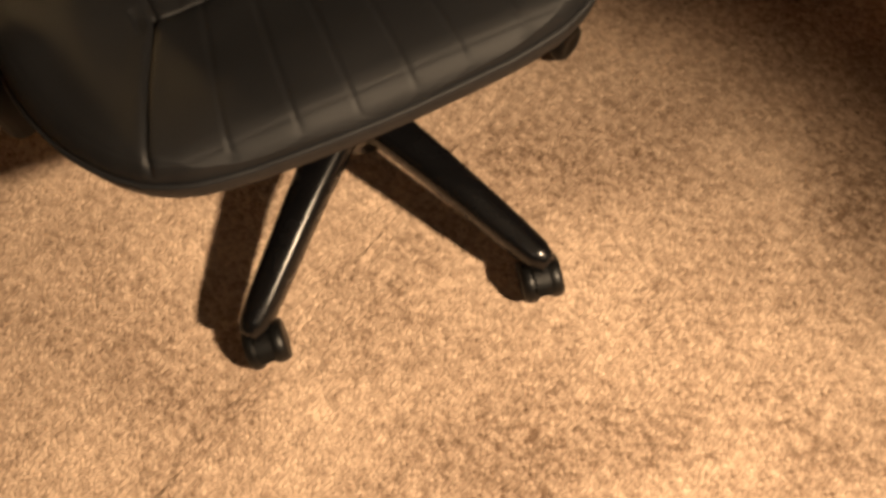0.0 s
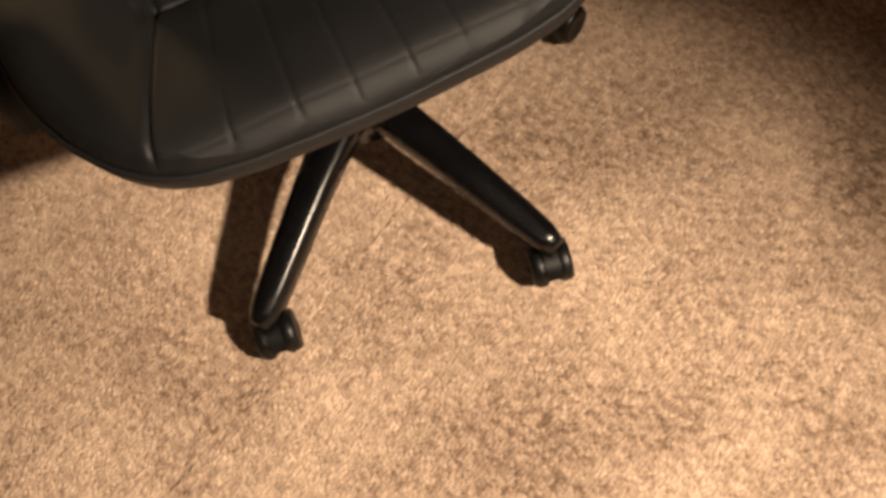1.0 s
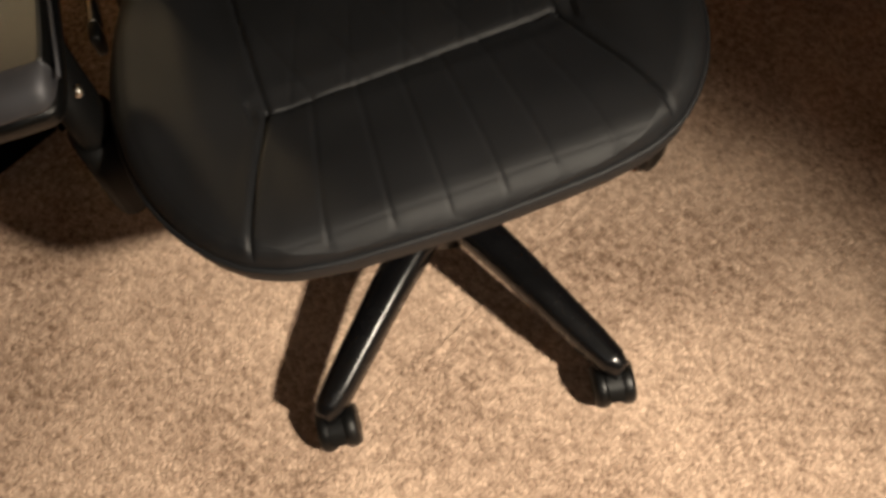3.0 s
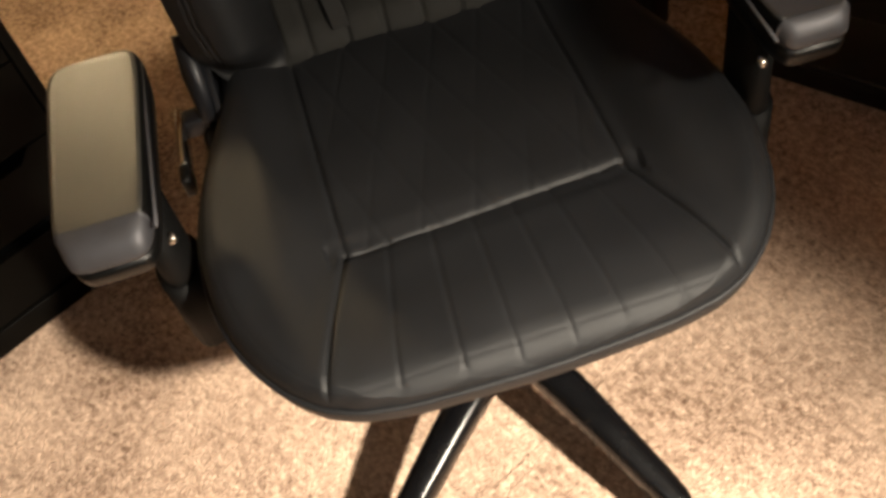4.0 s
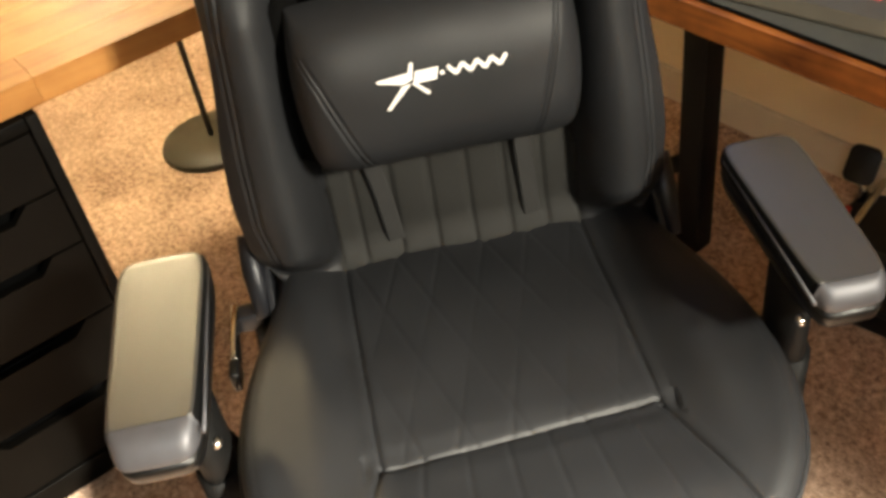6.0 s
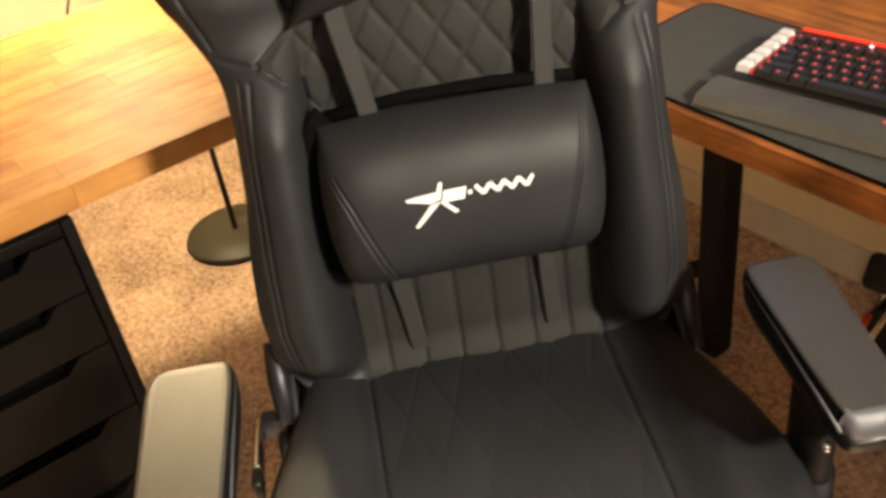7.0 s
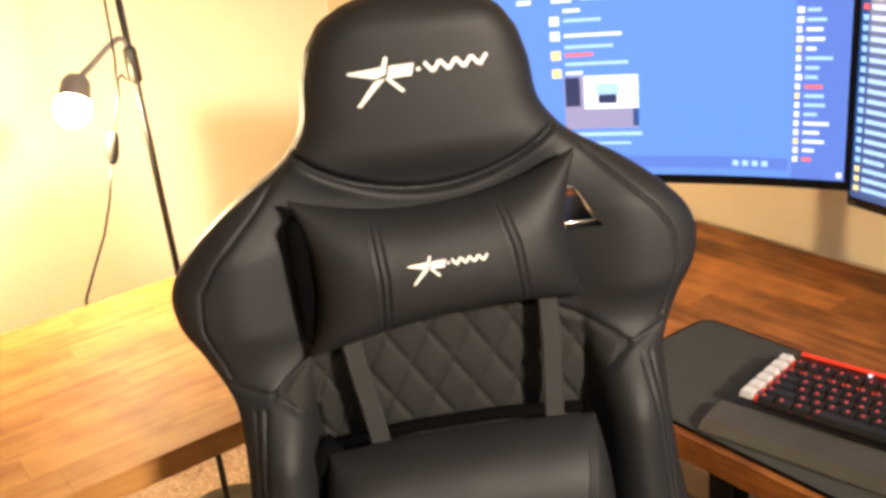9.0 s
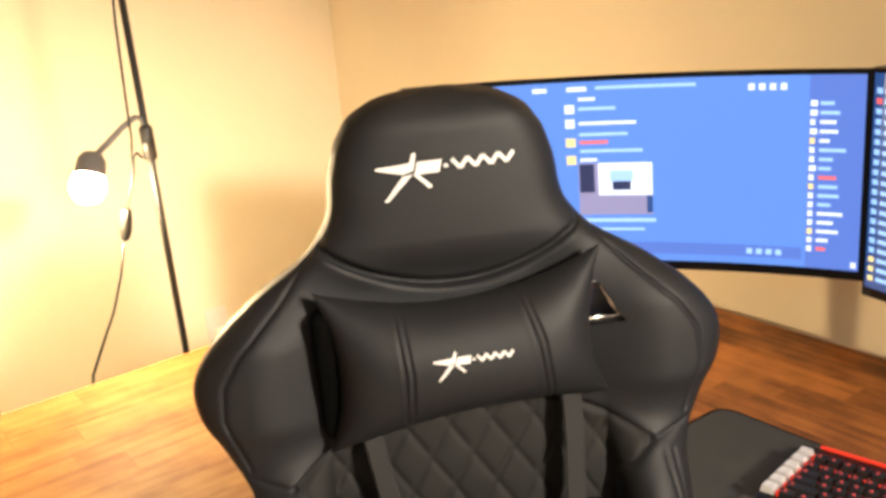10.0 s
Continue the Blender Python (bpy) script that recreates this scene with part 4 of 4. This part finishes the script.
def armrest(sgn, mid, half, wide0, cx):
    def at(x, y, z):
        return (sgn * x, y, z)

    def ring(bm, sc, z, dy=0.0, drop=0.0, lo=-1.0, hi=1.0):
        pts = []
        n = 44
        for i in range(n):
            t = 2 * math.pi * i / n
            c, s = math.cos(t), math.sin(t)
            ex = 0.32
            px = math.copysign(abs(c) ** ex, c)
            py = math.copysign(abs(s) ** ex, s)
            y = mid + dy + py * (half * sc[1])
            y = min(max(y, lo), hi)
            wide = wide0 + 0.005 * (y - 0.047) / 0.158 * 1.0
            x = cx + 0.03 * (y - 0.047) * 0.4 + px * wide * sc[0]
            fd = max(0, (-0.045 - y) / 0.065)
            rd = max(0, (y - 0.16) / 0.05)
            pts.append(bm.verts.new(at(x, y, z - drop * (fd ** 1.5 * 0.010 + rd ** 2 * 0.006))))
        return pts

    def stack(levels):
        bm = bmesh.new()
        rings = [ring(bm, *lv) for lv in levels]
        for r, s in zip(rings, rings[1:]):
            for i in range(len(r)):
                j = (i + 1) % len(r)
                bm.faces.new((r[i], r[j], s[j], s[i]))
        bm.faces.new(rings[0][::-1])
        bm.faces.new(rings[-1])
        bmesh.ops.recalc_face_normals(bm, faces=bm.faces)
        return bm
    pad = part("armrest", stack([((0.90, 0.95), 0.628, 0, 1, CUT), ((1.0, 1.0), 0.634, 0, 1, CUT), ((1.0, 1.0), 0.642, 0, 1, CUT), ((0.98, 0.99), 0.650, 0, 1, CUT), ((0.93, 0.965), 0.6555, 0, 1, CUT), ((0.85, 0.92), 0.657, 0, 0.9, CUT)]), PAD, chair, "soft grey-black armrest pad")
    pad.data.polygons[len(pad.data.polygons) - 1].use_smooth = False
    pad.data.materials.append(LEG)
    for p in pad.data.polygons:
        if p.normal.z < 0.72 and (sgn > 0 or p.normal.x > 0.3):
            p.material_index = 1
    part("armrest_tray", stack([((0.80, 0.90), 0.600, 0, 1), ((0.93, 0.97), 0.606, 0, 1), ((0.97, 0.99), 0.618, 0, 1), ((0.97, 0.99), 0.6265, 0, 1)]), PLASTIC, pad, "black plastic pad tray")
    # sloping grey nose cap that closes the pad's front
    nose = [((0.90, 0.97), 0.6265, 0, 1, -1, NOSE), ((1.0, 1.0), 0.633, 0, 1.0, -1, NOSE), ((0.99, 1.0), 0.642, 0, 2.2, -1, NOSE), ((0.97, 0.985), 0.6500, 0, 2.6, -1, NOSE), ((0.93, 0.93), 0.6556, 0, 2.2, -1, NOSE), ((0.85, 0.83), 0.6566, 0, 1.0, -1, NOSE)]
    part("nose_cap", stack(nose), SILVER, pad, "grey satin nose cap")
    part("trim_strip", tube([at(cx - wide0 - 0.0025 + 0.012 * (y + 0.1) * 1.0, y, 0.6465) for y in (-0.075, 0.0, 0.08, 0.17)], 0.0022, 6), SILVER, pad)
    part("button", lathe([(0.002, 0.0), (0.006, 0.001), (0.006, 0.007), (0.003, 0.009)], 12, m=Matrix.Translation(at(0.305, -0.062, 0.612)) @ pose(0, 0, 0, 0, -90 * sgn, 0)), CHROME, pad)
    post = part("armrest_post", tube([at(0.345, 0.045, 0.36), at(0.345, 0.045, 0.602)], 0.040, 18, flat=0.55, up=(1, 0, 0)), LEG, chair, "oval armrest post")
    part("post_collar", tube([at(0.345, 0.045, 0.345), at(0.345, 0.045, 0.46)], 0.046, 18, flat=0.62, up=(1, 0, 0)), LEG, post)
    part("armrest_bracket", box(0.08, 0.36, 0.01, 0.08, 0.385, 0.404, 0.004) if sgn > 0 else box(-0.36, -0.08, 0.01, 0.08, 0.385, 0.404, 0.004), SATIN, chair)


armrest(-1, 0.056, 0.146, 0.051, 0.357)
armrest(1, 0.062, 0.138, 0.044, 0.352)

# recliner hinges between seat and back
for sgn in (-1, 1):
    hinge = part("recliner_hinge", prism([(0.19, 0.40), (0.30, 0.40), (0.345, 0.46), (0.372, 0.60), (0.335, 0.61), (0.30, 0.52), (0.25, 0.485), (0.20, 0.46)], sgn * 0.268 - 0.004, sgn * 0.268 + 0.004, 0.0015,
                 m=Matrix(((0, 0, 1, 0), (1, 0, 0, 0), (0, 1, 0, 0), (0, 0, 0, 1)))), GUNMETAL, chair, "dark steel recliner hinge plate", smooth=False)
    part("hinge_cover", tube([(sgn * 0.281, 0.255, 0.47), (sgn * 0.285, 0.30, 0.515), (sgn * 0.285, 0.325, 0.56)], [0.012, 0.016, 0.012], 12), GUNMETAL, hinge)
    for py, pz in ((0.235, 0.43), (0.32, 0.545)):
        part("bolt", lathe([(0.001, 0), (0.007, 0.0), (0.007, 0.004), (0.003, 0.006)], 10, m=Matrix.Translation((sgn * 0.273, py, pz)) @ pose(0, 0, 0, 0, 90 * sgn, 0)), CHROME, hinge)
lever = part("recline_lever", box(-0.318, -0.283, 0.254, 0.284, 0.450, 0.478, 0.004), GUNMETAL, chair, "dark steel recline lever with a chrome arm")
part("lever_arm", box(-0.327, -0.317, 0.180, 0.284, 0.450, 0.482, 0.003), CHROME, lever)
part("lever_grip", box(-0.3285, -0.3155, 0.150, 0.181, 0.450, 0.482, 0.004), PLASTIC, lever)
part("side_cover", lathe([(0.004, -0.01), (0.034, -0.008), (0.036, 0.006), (0.028, 0.014), (0.004, 0.016)], 22, m=Matrix.Translation((-0.286, 0.262, 0.425)) @ pose(0, 0, 0, 0, -90, 0)), PLASTIC, lever)


# ---- cushions ----
def emblem(parent, surface, cx, cz, size, tilt):
    """A slanted split star with plain slabs and a zigzag ribbon, embroidered in white."""
    def put(name, pts):
        bm = bmesh.new()
        ca, sa = math.cos(radians(tilt)), math.sin(radians(tilt))
        vs, low = [], []
        for u, v in pts:
            u, v = (u - 0.5) * size, v * size
            x, z = cx + u * ca - v * sa, cz + u * sa + v * ca
            y = float(surface(x, z))
            vs.append(bm.verts.new((x, y - 0.0018, z)))
            low.append(bm.verts.new((x, y + 0.001, z)))
        bm.faces.new(vs)
        n = len(vs)
        for i in range(n):
            bm.faces.new((vs[i], low[i], low[(i + 1) % n], vs[(i + 1) % n]))
        bmesh.ops.recalc_face_normals(bm, faces=bm.faces)
        part(name, bm, WHITE, parent, "white embroidered emblem shape", smooth=False)
    put("emblem_star", [(0.0, 0.008), (0.0, -0.006), (0.185, -0.052), (0.262, -0.030), (0.290, 0.086), (0.262, 0.086), (0.238, 0.022)])
    put("emblem_star", [(0.180, -0.066), (0.252, -0.058), (0.062, -0.232), (0.036, -0.226)])
    put("emblem_star", [(0.252, -0.056), (0.290, -0.060), (0.382, -0.150), (0.358, -0.166)])

    def ribbon(line, w):
        for (a, b), (c, d) in zip(line, line[1:]):
            n = w / math.hypot(c - a, d - b)
            ox, oz = -(d - b) * n, (c - a) * n
            put("emblem_bar", [(a - ox, b - oz), (c - ox, d - oz), (c + ox, d + oz), (a + ox, b + oz)])
    # a plain slanted slab, a dash and an even zigzag after the star
    put("emblem_bar", [(0.268, -0.060), (0.440, -0.060), (0.466, 0.024), (0.292, 0.024)])
    ribbon([(0.475, -0.022), (0.505, -0.022)], 0.012)
    ribbon([(0.535 + 0.055 * k, 0.016 if k % 2 == 0 else -0.050) for k in range(9)], 0.014)


def cushion(name, label, half_w, top, bottom, y0, depth, pa, pb, seams, cap, taper=0.0):
    t = thing(name, pose(0, 0, 0), label, "cushion")
    n, k = 270, 180
    s = np.linspace(-1, 1, n)
    r = np.linspace(-1, 1, k)
    a, b = np.meshgrid(np.sin(np.pi / 2 * s) * 0.6 + 0.4 * s, np.sin(np.pi / 2 * r) * 0.7 + 0.3 * r)
    x = a * half_w * (1 - taper * b ** 2)
    lo, hi = bottom(x), top(x)
    z = lo + (hi - lo) * (b + 1) / 2

    def fy(px, pz):
        bl, bh = bottom(np.asarray(px)), top(np.asarray(px))
        bb = np.clip((np.asarray(pz) - bl) / (bh - bl) * 2 - 1, -1, 1)
        aa = np.clip(np.asarray(px) / (half_w * (1 - taper * bb ** 2)), -1, 1)
        return y0 + 0.115 * (np.asarray(pz) - 0.8) - depth * np.clip(1 - np.abs(aa) ** pa, 0, 1) ** 0.5 * np.clip(1 - np.abs(bb) ** pb, 0, 1) ** 0.5
    y = fy(x, z)
    e = np.clip(1 - np.abs(a) ** pa, 0, 1) ** 0.5 * np.clip(1 - np.abs(b) ** pb, 0, 1) ** 0.5
    for q in seams:
        d = seam_distance(x, z, q)
        y = y + e * (0.0030 * np.exp(-(d / 0.0014) ** 2) - 0.0004 * np.exp(-((d - 0.005) / 0.003) ** 2))
    rs = np.random.RandomState(11)
    for _ in range(30):
        fx, fz, ph = rs.uniform(-60, 60), rs.uniform(-60, 60), rs.uniform(0, 6.3)
        y = y + e * 0.00016 * np.sin(fx * x + fz * z + ph)
    xc = (x[:-1, :-1] + x[1:, 1:]) / 2
    reg = np.ones(xc.shape, int)
    grid_parts(x, y, z, reg, {1: ("cover", LEATHER, "smooth black leather cover")}, t)
    yb = y0 + 0.115 * (z - 0.8) + cap * e
    grid_parts(x, yb, z, reg, {1: ("rear_cover", FABRIC, "black fabric rear side")}, t, flip=True)
    return t, fy


lum, lum_y = cushion("lumbar_pillow", "black leather lumbar pillow with white emblem strapped to the chair", 0.173, lambda x: 0.874 - 0.25 * x * x, lambda x: 0.665 - 0.1 * x * x, 0.318, 0.082, 9, 3.0,
                     [[(-0.150, 0.83), (-0.135, 0.80), (-0.085, 0.66)], [(-0.157, 0.83), (-0.142, 0.80), (-0.092, 0.66)], [(0.146, 0.87), (0.118, 0.76), (0.090, 0.66)], [(0.151, 0.87), (0.123, 0.76), (0.095, 0.66)]], 0.02, 0.07)
emblem(lum, lum_y, 0.002, 0.803, 0.152, 1.0)
# left tube is painted black for the pillow's shadow; top one is rear fabric
shade_tube = [(-0.150, 0.343, 0.872), (-0.168, 0.336, 0.860), (-0.178, 0.322, 0.77), (-0.170, 0.312, 0.68), (-0.152, 0.314, 0.668)]
part("gusset", tube(shade_tube, 0.016, 10), FABRIC, lum, "black tube standing in for the pillow's shadow on the wing")
part("gusset", tube([(-0.15, 0.345, 0.868), (-0.05, 0.346, 0.876), (0.05, 0.346, 0.876), (0.15, 0.345, 0.868)], 0.008, 10), FABRIC, lum)
neck, neck_y = cushion("neck_pillow", "black leather neck pillow with pointed corners and white emblem", 0.146, lambda x: 1.142 + 0.05 * x + 1.25 * x * x, lambda x: 1.014 + 0.09 * x - 0.75 * x * x, 0.340, 0.056, 5, 2.2,
                       [[(-0.072, 1.16), (-0.066, 1.08), (-0.070, 1.00)], [(-0.080, 1.16), (-0.074, 1.08), (-0.078, 1.00)], [(0.058, 1.16), (0.076, 1.10), (0.088, 1.00)], [(0.066, 1.16), (0.084, 1.10), (0.096, 1.00)]], 0.02, -0.14)
emblem(neck, neck_y, 0.003, 1.094, 0.091, 1.0)
part("gusset", box(-0.172, -0.125, 0.362, 0.400, 0.990, 1.146, 0.012, 3), FABRIC, neck, "black fabric rear block")


def strap(parent, pts, width, mat=STRAP):
    bm = bmesh.new()
    rows = []
    for x, z, off in pts:
        y = back_y(z) - off
        rows.append([bm.verts.new((x - width / 2, y + 0.002, z)), bm.verts.new((x - width / 2 + 0.002, y, z)), bm.verts.new((x + width / 2 - 0.002, y, z)), bm.verts.new((x + width / 2, y + 0.002, z)),
                     bm.verts.new((x + width / 2 - 0.002, y + 0.003, z)), bm.verts.new((x - width / 2 + 0.002, y + 0.003, z))])
    for r, s in zip(rows, rows[1:]):
        for i in range(6):
            bm.faces.new((r[i], r[(i + 1) % 6], s[(i + 1) % 6], s[i]))
    bmesh.ops.recalc_face_normals(bm, faces=bm.faces)
    part("strap", bm, mat, parent, "flat elastic strap", smooth=False)


strap(neck, [(-0.118, 1.00, 0.030), (-0.113, 0.96, 0.036), (-0.103, 0.90, 0.040), (-0.096, 0.85, 0.044)], 0.024)
strap(neck, [(0.120, 1.02, 0.030), (0.119, 0.96, 0.036), (0.115, 0.90, 0.040), (0.113, 0.85, 0.044)], 0.024)
strap(lum, [(-0.108, 0.69, 0.030), (-0.102, 0.63, 0.016), (-0.094, 0.57, 0.012), (-0.088, 0.50, 0.010)], 0.024)
strap(lum, [(0.098, 0.69, 0.030), (0.099, 0.63, 0.016), (0.101, 0.57, 0.012), (0.104, 0.50, 0.010)], 0.024)


def head_surface(x, z):
    return back_front(np.array([x]), np.array([z]), np.array([x / 0.131]))[0][0]


emblem(chair, head_surface, 0.0015, 1.294, 0.161, 1.0)

# ---- pedals on the floor under the dark desk ----


def pedals():
    t = thing("pedal_set", room(0.66, 0.50, 0, 10), "black driving pedal set on the carpet", "pedals")
    part("base_plate", prism(rounded(-0.12, 0.36, -0.18, 0.14, 0.03), 0.0, 0.05, 0.004), PLASTIC, t)
    part("heel_rest", box(-0.07, 0.34, -0.19, -0.04, 0.0505, 0.066, 0.006), PLASTIC, t, "ridged black heel rest")
    for k, x in enumerate((-0.11, 0.09, 0.25)):
        p = part("pedal", prism(rounded(x - 0.03, x + 0.03, 0.0, 0.075, 0.016), 0.0, 0.010, 0.002, m=pose(0, 0.06, 0.12, 58, 0, 0)), PLASTIC, t, "black pedal plate")
        part("pedal_arm", tube([(x, 0.10, 0.045), (x, 0.13, 0.10), (x, 0.115, 0.16)], 0.009, 10), CHROME, p, "bare metal pedal arm")
        part("spring", lathe([(0.005, 0), (0.007, 0.003), (0.007, 0.030), (0.005, 0.033)], 12, m=pose(x, 0.02, 0.052, -50, 0, 0)), RED if k == 0 else SATIN, p)
    part("side_rail", tube([(-0.075, -0.17, 0.075), (-0.075, 0.0, 0.085), (-0.075, 0.12, 0.10)], 0.008, 8), CHROME, t)


pedals()
